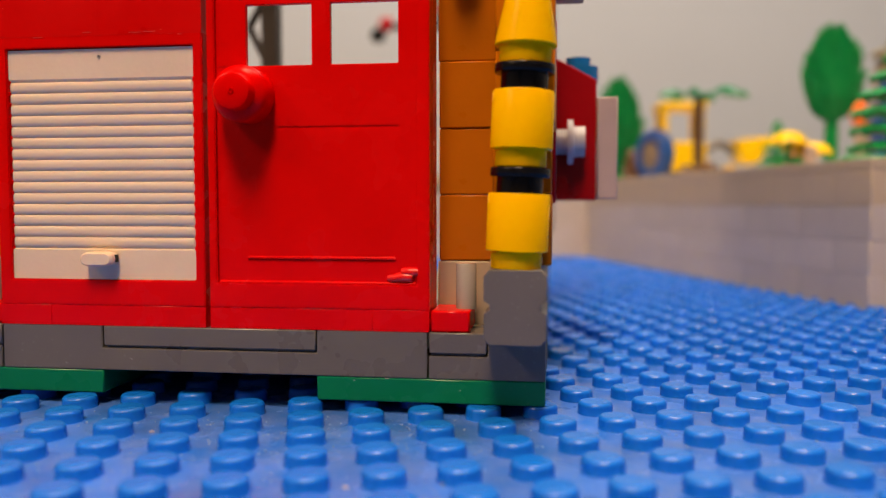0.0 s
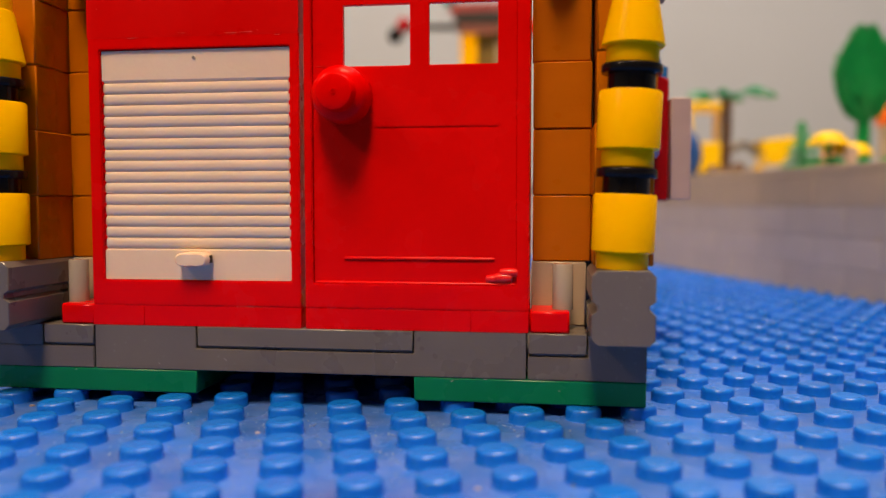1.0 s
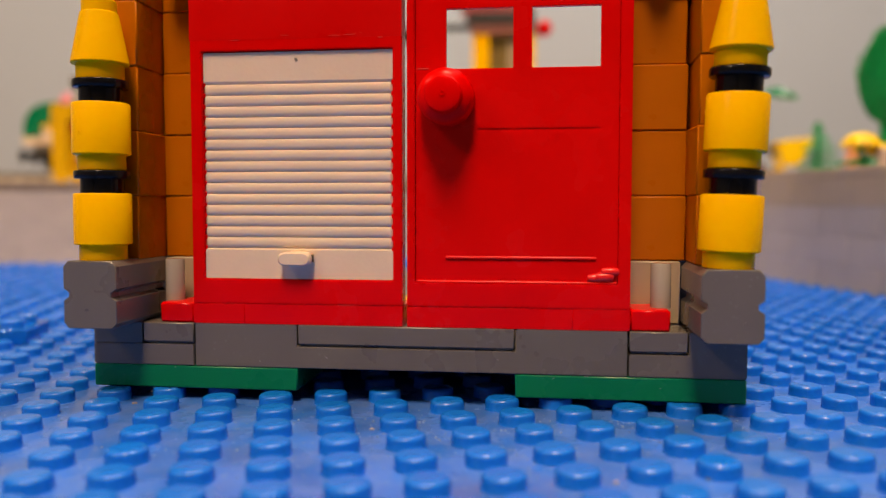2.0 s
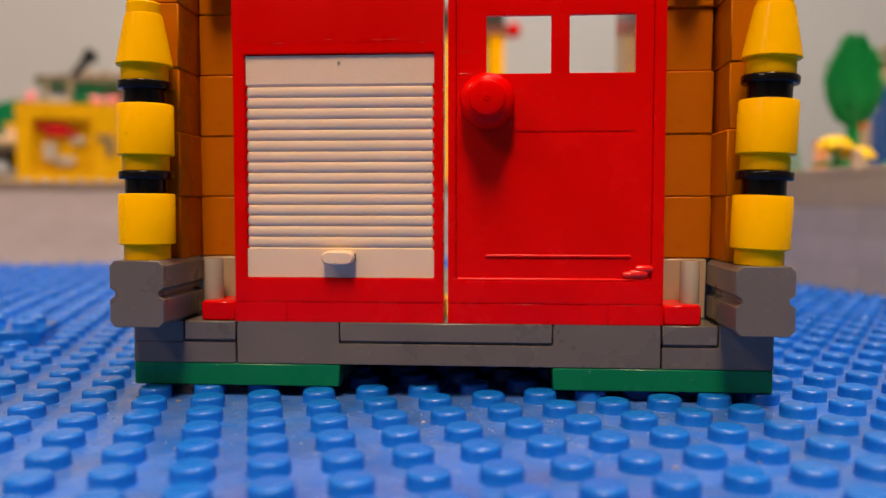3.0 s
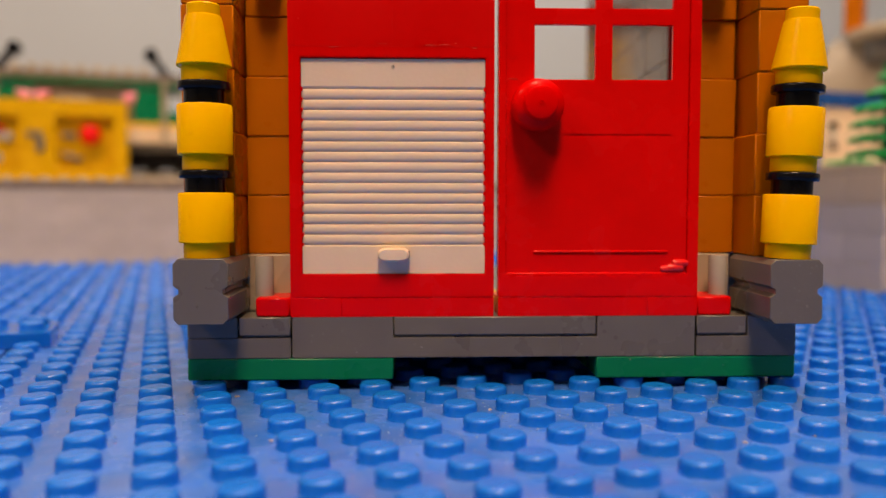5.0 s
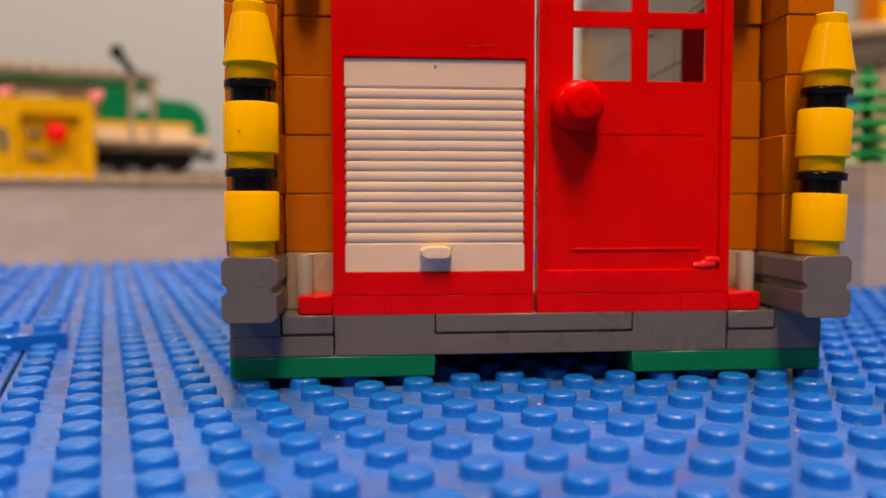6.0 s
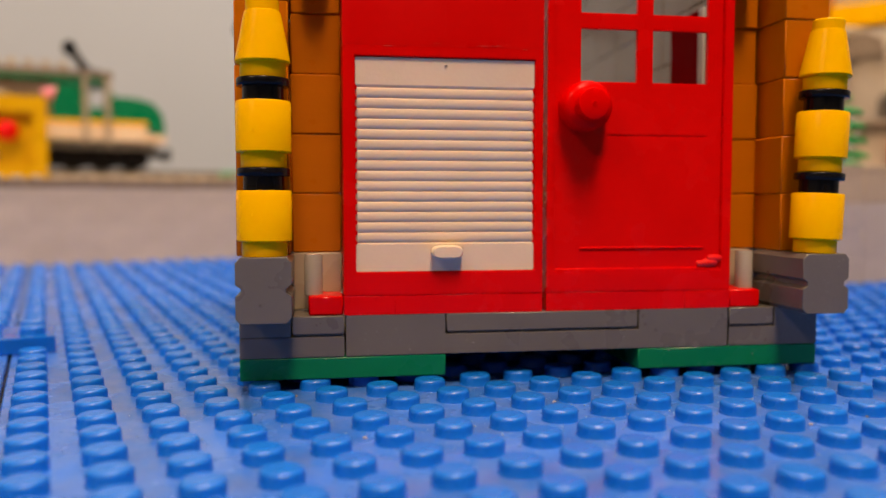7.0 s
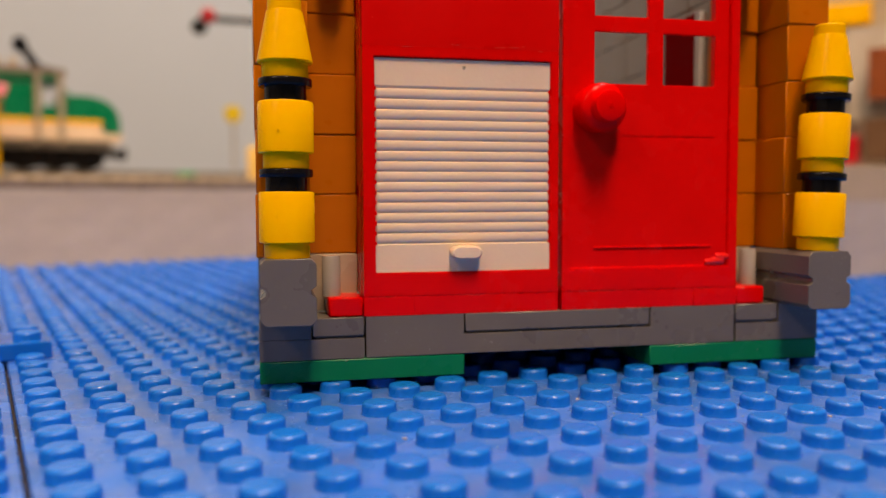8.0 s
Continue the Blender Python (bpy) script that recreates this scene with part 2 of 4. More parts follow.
def mesh_of(name, bm, material, angle=38):
    me = bpy.data.meshes.new(name)
    bmesh.ops.recalc_face_normals(bm, faces=bm.faces)
    bmesh.ops.scale(bm, vec=(MM, MM, MM), verts=bm.verts)
    bm.to_mesh(me)
    bm.free()
    me.materials.append(material)
    me.polygons.foreach_set("use_smooth", [True] * len(me.polygons))
    me.set_sharp_from_angle(angle=radians(angle))
    return me


def part(name, bm, material, parent=None, label="", kind=""):
    ob = new(name, mesh_of(name, bm, material))
    ob.parent = parent
    return tagged(ob, label, kind=kind)


def piece(name, me, parent, x=0, y=0, z=0, rz=0):
    """One more object on a shared mesh."""
    ob = new(name, me)
    ob.parent = parent
    ob.matrix_basis = pose(x * MM, y * MM, z * MM, 0, 0, rz)
    return ob


def thing(name, label, category, x=0, y=0, z=0, rz=0, group="", kind=""):
    ob = new(name)
    ob.empty_display_size = 0.005
    ob.matrix_world = pose(x * MM, y * MM, z * MM, 0, 0, rz)
    return tagged(ob, label, category, group, kind)


def block(name, x0, x1, y0, y1, z0, z1, material, parent, label="", b=0.18):
    bm = bmesh.new()
    box(bm, x0, x1, y0, y1, z0, z1, b)
    return part(name, bm, material, parent, label)


def on_grid(u, v):
    """World x and y, mm, of a place on the baseplates' own axes."""
    a = radians(GRID)
    return u * math.cos(a) - v * math.sin(a), u * math.sin(a) + v * math.cos(a)


STUD = [(2.5, 0.0), (2.43, 0.12), (2.42, 1.05), (2.38, 1.3), (2.28, 1.5), (2.12, 1.63), (1.9, 1.69), (1.6, 1.67), (0, 1.65)]

# ---- room ----
def slab(name, u0, u1, v0, v1, z0, z1, material, kind="structure", label="", category=""):
    bm = bmesh.new()
    box(bm, u0, u1, v0, v1, z0, z1, 1.0)
    ob = new(name, mesh_of(name, bm, material))
    ob.matrix_world = pose(0, 0, 0, 0, 0, GRID)
    return tagged(ob, label, category, kind=kind)


slab("wall_north", -3100, 3100, 1150, 1250, -760, 1740, PAINT, label="plain beige-grey painted room wall")
slab("wall_south", -3100, 3100, -4100, -4000, -760, 1740, PAINT, label="plain painted room wall")
slab("wall_west", -3200, -3100, -4100, 1250, -760, 1740, PAINT, label="plain painted room wall")
slab("wall_east", 3100, 3200, -4100, 1250, -760, 1740, PAINT, label="plain painted room wall")
slab("ceiling", -3200, 3200, -4100, 1250, 1740, 1800, CEIL, label="plain white ceiling")
slab("floor", -3200, 3200, -4100, 1250, -800, -760, CARPET, label="plain dark floor covering")

table = thing("layout_table", "dark painted board table carrying the toy layout", "table")
bm = bmesh.new()
box(bm, -900, 1100, -420, 1120, -24, FLOOR - 1.6, 1.0)
top = part("tabletop", bm, WOOD, table)
top.matrix_basis = pose(0, 0, 0, 0, 0, GRID)
for u in (-840, 1040):
    for v in (-380, 1080):
        bm = bmesh.new()
        box(bm, u - 25, u + 25, v - 25, v + 25, -760, -24, 2)
        leg = part("leg", bm, WOOD, table)
        leg.matrix_basis = pose(0, 0, 0, 0, 0, GRID)

# housings over the unseen lights; the last two sit over added fills
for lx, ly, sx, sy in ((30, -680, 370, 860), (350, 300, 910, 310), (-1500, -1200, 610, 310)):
    fixture = thing("unseen_light_housing", "flat white housing over an unseen ceiling light", "lamp", group="ceiling lamps")
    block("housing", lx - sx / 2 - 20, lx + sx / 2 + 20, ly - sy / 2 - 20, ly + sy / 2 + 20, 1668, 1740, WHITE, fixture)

# ---- baseplates ----
U0, V0 = -32.57, 73.77   # seams of the plates run through here


def stud_field(cells, n):
    bm = bmesh.new()
    for i, j in cells:
        lathe(bm, STUD, n, ((i + 0.5) * 8, (j + 0.5) * 8, 0))
    return bm


plate_bm = bmesh.new()
box(plate_bm, 0.24, 255.76, 0.24, 255.76, -1.6, 0, 0.25)
PLATE_MESH = mesh_of("plate", plate_bm, DUSTY_BLUE)
stud_bm = bmesh.new()
lathe(stud_bm, STUD, 28)
STUD_MESH = mesh_of("stud", stud_bm, BLUE)
STUDS_MESH = mesh_of("studs", stud_field([(i, j) for i in range(32) for j in range(32)], 16), BLUE)
for i, j in ((0, 0), (0, -1), (-1, 0), (-1, -1), (1, -1)):
    ou, ov = U0 + 256 * i, V0 + 256 * j
    x, y = on_grid(ou, ov)
    plate = thing("baseplate", "blue studded plastic baseplate with dust between studs", "baseplate", x, y, FLOOR, GRID, "blue baseplates")
    piece("plate", PLATE_MESH, plate)
    # the strip of ground in front of the house has its studs one by one
    near, rest = [], []
    for cell in [(i2, j2) for i2 in range(32) for j2 in range(32)]:
        px, py = on_grid(ou + 8 * cell[0] + 4, ov + 8 * cell[1] + 4)
        (near if -55 < px < 150 and -72 < py < 4 else rest).append(cell)
    for a, b in near:
        piece("stud", STUD_MESH, plate, 8 * a + 4, 8 * b + 4)
    me = mesh_of("studs", stud_field(rest, 16), BLUE) if near else STUDS_MESH
    tagged(piece("studs", me, plate), kind="stuff")

x, y = on_grid(U0 + 8 - 32, V0 - 24)
bridge = thing("joining_plate", "small blue studded plate pressed across two baseplates", "plate", x, y, FLOOR, GRID)
bm = bmesh.new()
box(bm, 0.05, 31.95, 0.05, 15.95, 0.02, 3.2, 0.2)
part("plate", bm, CLEAN_BLUE, bridge)
bm = bmesh.new()
for i in range(4):
    for j in range(2):
        lathe(bm, STUD, 20, (8 * i + 4, 8 * j + 4, 3.2))
part("studs", bm, BLUE, bridge)

# ---- the little house ----
house = thing("toy_house", "red and dark orange toy brick house with striped pillars", "toy house")
block("green_plate", 0.18, 32, 0, 152, 0, 3.38, GREEN, house, "green plastic plate")
block("green_plate", 64, 95.8, 0, 152, 0, 3.38, GREEN, house, "green plastic plate")
block("floor_plate", 0.05, 95.95, 8.1, 152, 3.38, 6.4, GREY, house)
block("floor_tile", 40, 58, 12, 44, 6.4, 9.4, STALL_YELLOW, house, "yellow tile on the floor inside")
# sill along the front: a long low piece with two raised blocks, corner pieces and flush tiles
bm = bmesh.new()
panel(bm, [16.34, 31.95, 64.05, 79.62], [3.4, 6.6, 9.8], [[0, 0, 0], [0, None, 0]], 8.0, 0.12)
part("sill", bm, GREY, house)
for flip in (0, 1):
    bm = bmesh.new()
    xs = [0.18, 7.95, 16.08] if not flip else [79.88, 88.05, 95.82]
    if flip:
        panel(bm, xs, [3.4, 6.58, 9.8], [[0, 0], [None, 0]], 8.0, 0.12)
    else:
        panel(bm, xs, [3.4, 6.58], [[0, 0]], 8.0, 0.12)
        block("corner_plate", 0.2, 7.93, 0.03, 7.97, 6.61, 9.8, GREY, house, b=0.1)
    part("corner_sill", bm, GREY, house)
for x0, x1 in ((32.15, 63.85), (8.15, 16.05), (79.92, 87.85)):
    block("tile", x0, x1, 0.02, 7.95, 6.95, 9.8, GREY, house, b=0.14)
    block("tile_base", x0 + 0.25, x1 - 0.25, 0.6, 7.9, 6.6, 6.95, GREY, house)

# log-shaped bricks under the pillars
LOG = [(0.75, 9.62), (7.25, 9.62), (7.97, 10.4), (7.97, 13.55), (7.2, 14.1), (7.2, 14.75), (7.97, 15.3), (7.97, 18.4), (7.25, 19.18),
       (0.75, 19.18), (0.03, 18.4), (0.03, 15.3), (0.8, 14.75), (0.8, 14.1), (0.03, 13.55), (0.03, 10.4)]
for x, lift in ((0.4, 0.3), (88, 0)):
    bm = bmesh.new()
    prism(bm, [(px + x, pz + lift) for px, pz in LOG], -8, 8, 0.12)
    part("log_brick", bm, GREY, house, "dark grey grooved log brick")

ROUND = [(0, 0), (3.25, 0), (3.3, 0.1), (3.3, 2.1), (3.85, 2.2), (4.0, 2.35), (4.0, 9.35), (3.85, 9.58), (0, 9.58)]
RING = [(0, 0), (3.0, 0), (3.0, 2.0), (3.75, 2.05), (3.85, 2.2), (3.85, 3.05), (3.75, 3.18), (0, 3.18)]
CONE = [(0, 0), (3.25, 0), (3.3, 0.1), (3.3, 2.1), (3.85, 2.2), (3.98, 2.4), (3.9, 2.9), (2.75, 8.9), (2.6, 9.5), (2.42, 9.6), (2.42, 11.1), (2.25, 11.3), (0, 11.3)]
for x, y, z0, lean, loose in ((4.4, -4, 19.5, 0.1, 0.45), (91.95, -4.7, 19.2, 2.3, 1.0)):
    base = pose(x * MM, y * MM, z0 * MM, 0, lean, 0)
    for name, prof, z, mat, note in (("round_brick", ROUND, 0, YELLOW, "yellow round brick"), ("round_plate", RING, 9.6 + 0.05 * loose, BLACK, "black round plate"),
                                     ("round_brick", ROUND, 12.8 + 0.2 * loose, YELLOW, "yellow round brick"), ("round_plate", RING, 22.4 + 0.35 * loose, BLACK, "black round plate"),
                                     ("cone", CONE, 25.6 + 0.4 * loose, YELLOW, "yellow cone brick")):
        bm = bmesh.new()
        lathe(bm, prof, 48)
        ob = part(name, bm, mat, house, note)
        ob.matrix_basis = base @ pose(0, 0, z * MM, 0, 0, 40 * z)

# dark orange brickwork: corner columns, recessed strips and side walls
def brick_mesh(name, sx, sy, sz, mat):
    bm = bmesh.new()
    box(bm, 0.04, sx - 0.04, 0.04, sy - 0.04, 0.015, sz - 0.015, 0.2)
    return mesh_of(name, bm, mat)


COLUMN = brick_mesh("brick", 8, 16, 9.6, ORANGE)
STRIP = brick_mesh("brick", 8, 8, 9.6, ORANGE)
WIDE_STRIP = brick_mesh("brick", 8.45, 2.6, 9.6, ORANGE)
SIDE = brick_mesh("brick", 8, 16, 9.6, ORANGE)
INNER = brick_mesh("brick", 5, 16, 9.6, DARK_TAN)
rng = random.Random(4)
for k in range(6):
    z = 19.2 + 9.6 * k
    for x in (0, 88):
        piece("brick", COLUMN, house, x + (0.7 if x else 0) + rng.uniform(-0.18, 0.18), rng.uniform(-0.2, 0.2), z, rng.uniform(-1.3, 1.3))
    for x, me in ((8, STRIP), (80.2 if k < 3 else 80.05, WIDE_STRIP)):
        piece("brick", me, house, x, 8 + rng.uniform(-0.22, 0.22), z, rng.uniform(-1.2, 1.2))
# left wall; its top courses are unseen, stacked higher to block light
for k in range(10):
    for y in range(16, 112, 16):
        piece("brick", SIDE, house, rng.uniform(-0.05, 0.05), y, 19.2 + 9.6 * k)
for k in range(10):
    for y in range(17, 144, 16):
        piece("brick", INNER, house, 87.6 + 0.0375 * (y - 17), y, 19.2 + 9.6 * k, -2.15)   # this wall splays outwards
for x in (8, 80):
    block("beige_brick", x + 0.05, x + 7.95, 8.05, 15.95, 9.83, 19.15, BEIGE, house, "beige brick behind the grey post")
for x in (0, 88):
    block("wall_base", x + 0.05, x + 7.95, 16.05, 151.9, 6.4, 19.15, GREY, house)
for x in (11.4, 84.6):
    bm = bmesh.new()
    lathe(bm, [(0, 12.75), (1.45, 12.75), (1.45, 18.95), (1.32, 19.15), (0, 19.15)], 24, (x, 4.2, 0))
    part("grey_post", bm, POST_GREY, house, "light grey round post")
# pegs added out of sight so their soft shadow falls on the strips
for x in (12, 84):
    bm = bmesh.new()
    rod(bm, (x, 8.1, 65.5), (x, 2.6, 65.5), 2.2, 16)
    part("shadow_peg", bm, ORANGE, house)

# red footing plates
for x0, x1, y0 in ((10.65, 15.95, 0.55), (16.05, 24.0, 0.12), (24.02, 47.72, 0.16), (48.4, 71.98, 0.16), (72.0, 79.95, 0.12), (80.05, 85.5, 0.35)):
    block("red_plate", x0, x1, y0, 7.9, 9.83, 12.81, RED, house, b=0.25 if x0 < 15 or x0 > 80 else 0.05)

# shutter in its frame
frame_bm = bmesh.new()
panel(frame_bm, [16.1, 17.95, 46.35, 47.72], [12.82, 16.5, 49.75, 51.6], [[0.1] * 3, [0.1, None, 0.1], [0.1] * 3], 2.9, 0.15)
box(frame_bm, 16.02, 17.6, 2.95, 14.0, 12.82, 70.3, 0.1)
for k in range(16):
    for x in (17.9, 46.08):
        box(frame_bm, x, x + 0.32, 0.5, 1.2, 44.7 - 1.6 * k, 45.35 - 1.6 * k, 0.15)
shutter_frame = part("shutter_frame", frame_bm, RED, house)
bm = bmesh.new()
outline = [(0.5, 49.65), (0.5, 45.45), (0.62, 45.3)]
for k in range(15):
    z = 45.05 - 1.6 * k
    outline += [(0.80, z - 0.0), (0.58, z - 0.07), (0.49, z - 0.24), (0.45, z - 0.6), (0.47, z - 1.05), (0.55, z - 1.36), (0.72, z - 1.52), (0.82, z - 1.58)]
outline += [(0.62, 20.98), (0.5, 20.85), (0.5, 16.55)]
rows = []
for x, full in ((18.0, 0.0), (18.12, 0.5), (18.35, 0.88), (18.65, 1.0), (45.65, 1.0), (45.95, 0.88), (46.18, 0.5), (46.3, 0.0)):
    rows.append([bm.verts.new((x, (0.82 + (y - 0.82) * full) if 21.0 < z < 45.2 else y, z)) for y, z in outline] + [bm.verts.new((x, 2.4, 16.55)), bm.verts.new((x, 2.4, 49.65))])
n = len(rows[0])
for p, q in zip(rows, rows[1:]):
    for k in range(n):
        bm.faces.new((p[k], q[k], q[(k + 1) % n], p[(k + 1) % n]))
bm.faces.new(rows[0])
bm.faces.new(rows[-1][::-1])
shutter = part("roller_shutter", bm, WHITE, shutter_frame, "white ribbed roller shutter, closed")
bm = bmesh.new()
oval = [(32.1 + 2.45 * math.copysign(abs(math.cos(a)) ** 0.6, math.cos(a)), 19.6 + 1.05 * math.copysign(abs(math.sin(a)) ** 0.8, math.sin(a))) for a in (2 * math.pi * k / 28 for k in range(28))]
prism(bm, oval, -1.7, 0.6, 0.3)
tab = part("pull_tab", bm, WHITE, shutter)
# black strip stands in for the shade in the tab's side
bm = bmesh.new()
box(bm, 34.42, 34.58, -0.6, 0.3, 19.1, 20.2, 0.07)
part("slot_shade", bm, BLACK, tab, "black strip for the shaded side of the tab")
bm = bmesh.new()
lathe(bm, [(0.28, 0), (0.27, 0.17), (0.22, 0.2), (0.14, 0.08), (0, 0.07)], 14, (32.1, 0.55, 48.5), Matrix.Rotation(radians(90), 3, "X"))
part("pip", bm, BEIGE, shutter, "small beige moulding pip")

# upper bricks, in the red that is darkened for shade
for x0, x1 in ((16.05, 31.995), (32.0, 47.7)):
    for k in range(2):
        block("red_brick", x0, x1, 0.08, 2.9, 51.4 + 9.7 * k, 61.09 + 9.6 * k, SHADED_RED, house, b=0.006)

# light scuffs along the joint over the shutter
for x0, x1, z, tilt in ((36.9, 38.7, 51.72, 1.0), (39.1, 41.0, 51.78, -1.5), (41.6, 41.9, 52.0, 30.0), (29.9, 31.2, 51.9, 1.5), (22.3, 23.8, 51.35, -2.0), (44.2, 45.0, 51.3, 2.0), (17.6, 17.8, 55.6, 40.0), (48.45, 48.8, 24.6, 70.0), (48.5, 48.75, 25.5, -60.0)):
    bm = bmesh.new()
    box(bm, x0, x1, -0.02, 0.1, -0.022, 0.022, 0.015)
    bmesh.ops.rotate(bm, verts=bm.verts, cent=((x0 + x1) / 2, 0, 0), matrix=Matrix.Rotation(radians(tilt), 3, "Y"))
    bmesh.ops.translate(bm, verts=bm.verts, vec=(0, 0.06, z))
    part("scuff", bm, SCUFF, house, "pale scuff on red plastic")

# tiny pale nicks along the sill and the green plates
for x, z, w, tilt in ((84.2, 1.9, 0.3, 20), (69.4, 2.9, 0.4, -15), (26.3, 4.3, 0.35, 30), (61.5, 5.4, 0.3, 10), (36.4, 5.1, 0.5, 35), (74.0, 3.3, 0.6, 2), (13.2, 3.1, 0.4, -5)):
    bm = bmesh.new()
    box(bm, -w / 2, w / 2, -0.02, 0.06, -0.035, 0.035, 0.015)
    bmesh.ops.rotate(bm, verts=bm.verts, cent=(0, 0, 0), matrix=Matrix.Rotation(radians(tilt), 3, "Y"))
    bmesh.ops.translate(bm, verts=bm.verts, vec=(x, 0.0, z))
    part("nick", bm, LIGHT_GREY, house)

# door with four openings
frame_bm = bmesh.new()
panel(frame_bm, [48.4, 49.55, 78.25, 79.95], [12.82, 16.3, 69.0, 70.4], [[0.1] * 3, [0.1, None, 0.1], [0.1] * 3], 2.9, 0.15)
box(frame_bm, 78.5, 79.98, 2.85, 7.1, 12.82, 70.4, 0.1)
box(frame_bm, 77.4, 78.6, 3.22, 4.0, 15.0, 70.0, 0.05)
box(frame_bm, 49.2, 50.4, 3.22, 4.0, 15.0, 70.0, 0.05)
door_frame = part("door_frame", frame_bm, RED, house)
bm = bmesh.new()
F, N = 0.6, None
panel(bm, [49.62, 54.0, 58.4, 63.45, 66.1, 75.6, 78.18], [16.4, 37.9, 38.25, 46.7, 55.1, 57.6, 66.1, 68.9],
      [[F] * 6, [F, F, F + 0.13, F + 0.13, F + 0.13, F], [F] * 6, [F, N, N, F, N, F], [F] * 6, [F, N, N, F, N, F], [F] * 6], 1.5, 0.16)
rod(bm, (54.0, 0.68, 19.9), (75.2, 0.68, 19.9), 0.3)
rod(bm, (49.9, 0.5, 16.4), (78.0, 0.5, 16.4), 0.3)
rod(bm, (50.0, 0.6, 46.75), (51.4, 0.6, 46.75), 0.08, 6)
rod(bm, (50.1, 0.6, 49.9), (51.2, 0.6, 49.9), 0.045, 6)
door = part("door", bm, RED, door_frame, "red panelled door with four open panes, closed")
bm = bmesh.new()
out = Matrix.Rotation(radians(90), 3, "X")
lathe(bm, [(0, 0), (3.95, 0), (3.95, 2.7), (3.85, 3.3), (3.5, 3.75), (2.9, 4.0), (2.6, 4.1), (2.5, 4.3), (2.5, 5.95), (2.42, 6.15), (2.2, 6.25), (0.45, 6.25), (0.4, 6.42), (0.25, 6.45), (0.2, 6.3), (0, 6.3)], 40, (54.2, 0.62, 42.5), out)
part("door_knob", bm, GLOSS_RED, door)
for x, z, r in ((75.3, 17.2, 0.55), (76.4, 17.35, 0.7), (77.2, 18.1, 0.6)):
    bm = bmesh.new()
    lathe(bm, [(0, -1.3), (r * 0.8, -1.2), (r, -0.6), (r, 0.6), (r * 0.8, 1.2), (0, 1.3)], 14, (x, 0.55, z), Matrix.Rotation(radians(90), 3, "Y"))
    part("hinge_nub", bm, HINGE_RED, door)

# the right-hand side of the house
block("inner_post", 87.2, 89.0, 27.9, 41.0, 6.4, 65.5, MAROON, house, "dark red strip in the inside wall")
block("inner_rail", 86.9, 88.0, 25.4, 27.8, 6.4, 65.5, LIGHT_GREY, house, b=0.3)
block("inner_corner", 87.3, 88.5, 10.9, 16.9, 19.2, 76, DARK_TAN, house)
block("side_panel", 96.02, 97.1, 24, 62, 27.6, 57, DARK_RED, house, "thin dark red side panel")
bm = bmesh.new()
box(bm, 13.7, 18.4, 117, 122, 6.4, 112, 0.3)
for z in (38, 69, 100):
    rod(bm, (14.2, 119.5, z), (9.4, 119.5, z + 9.5), 1.1)
    rod(bm, (9.4, 119.5, z + 9.5), (14.2, 119.5, z + 17.5), 1.1)
part("inner_pylon", bm, CHARCOAL, house, "dark grey braced post inside the house")
bm = bmesh.new()
prism(bm, [(97.15, 28.2), (104.8, 28.2), (104.8, 51.0), (97.15, 55.2)], 48.4, 62, 0.25)
letterbox = part("side_cabinet", bm, DARK_RED, house, "dark red wall box with sloping top")
block("cabinet_door", 104.9, 108.6, 46.0, 50.0, 28.4, 47.4, PALE_PINK, letterbox, "pale pinkish grey open lid")
bm = bmesh.new()
lathe(bm, [(0, 0), (2.4, 0), (2.4, 3.8), (4.2, 3.8), (4.2, 4.8), (2.9, 4.9), (2.9, 7.0), (0, 7.0)], 24, (95.6, 47, 39.2), Matrix.Rotation(radians(90), 3, "Y"))
part("pale_tap", bm, SHADED_WHITE, house, "white round peg on the side wall, greyed for shade")
block("roof_bracket", 96.1, 101.6, 30, 33.2, 61.6, 64.8, GREY, house, "small grey bracket high on the side wall")
bm = bmesh.new()
lathe(bm, [(0, 0), (3.9, 0), (3.9, 3.1), (2.4, 3.2), (2.4, 4.9), (0, 4.9)], 24, (101.5, 55, 51.2))
part("blue_lamp", bm, CLEAR_BLUE, letterbox, "clear blue round lamp")

# ---- raised deck behind and beside the baseplates ----
WALL_BRICK = brick_mesh("brick", 32, 16, 9.6, WALL_GREY)
TAN_BRICK = brick_mesh("brick", 32, 16, 9.6, TAN)
WALL_PLATE = brick_mesh("plate", 32, 16, 3.2, TAN)
WALL_HALF = brick_mesh("brick", 16, 16, 9.6, WALL_GREY)
TAN_HALF = brick_mesh("brick", 16, 16, 9.6, TAN)
GREY_PLATE = brick_mesh("brick", 32, 16, 3.2, WALL_GREY)
UR, VB, VF = 209.5, 284.5, 62.5
BACK = FLOOR + 39.6   # the back deck lies a little lower
deck_ob = thing("raised_deck", "grey brick platform with a tan top course", "platform", kind="structure")
for u0, u1, v0, v1, z1 in ((UR + 16, UR + 430, VF + 15.8, VB + 340, DECK - 0.1), (U0 - 420, UR + 15.9, VB + 16, VB + 340, BACK - 0.05)):
    bm = bmesh.new()
    box(bm, u0, u1, v0, v1, FLOOR - 1.6, z1, 0.3)
    part("deck_core", bm, WALL_GREY, deck_ob).matrix_basis = pose(0, 0, 0, 0, 0, GRID)


def course(me, u, v, z, turn):
    x, y = on_grid(u, v)
    piece("brick" if me is not WALL_PLATE else "plate", me, deck_ob, x, y, z, GRID + turn)


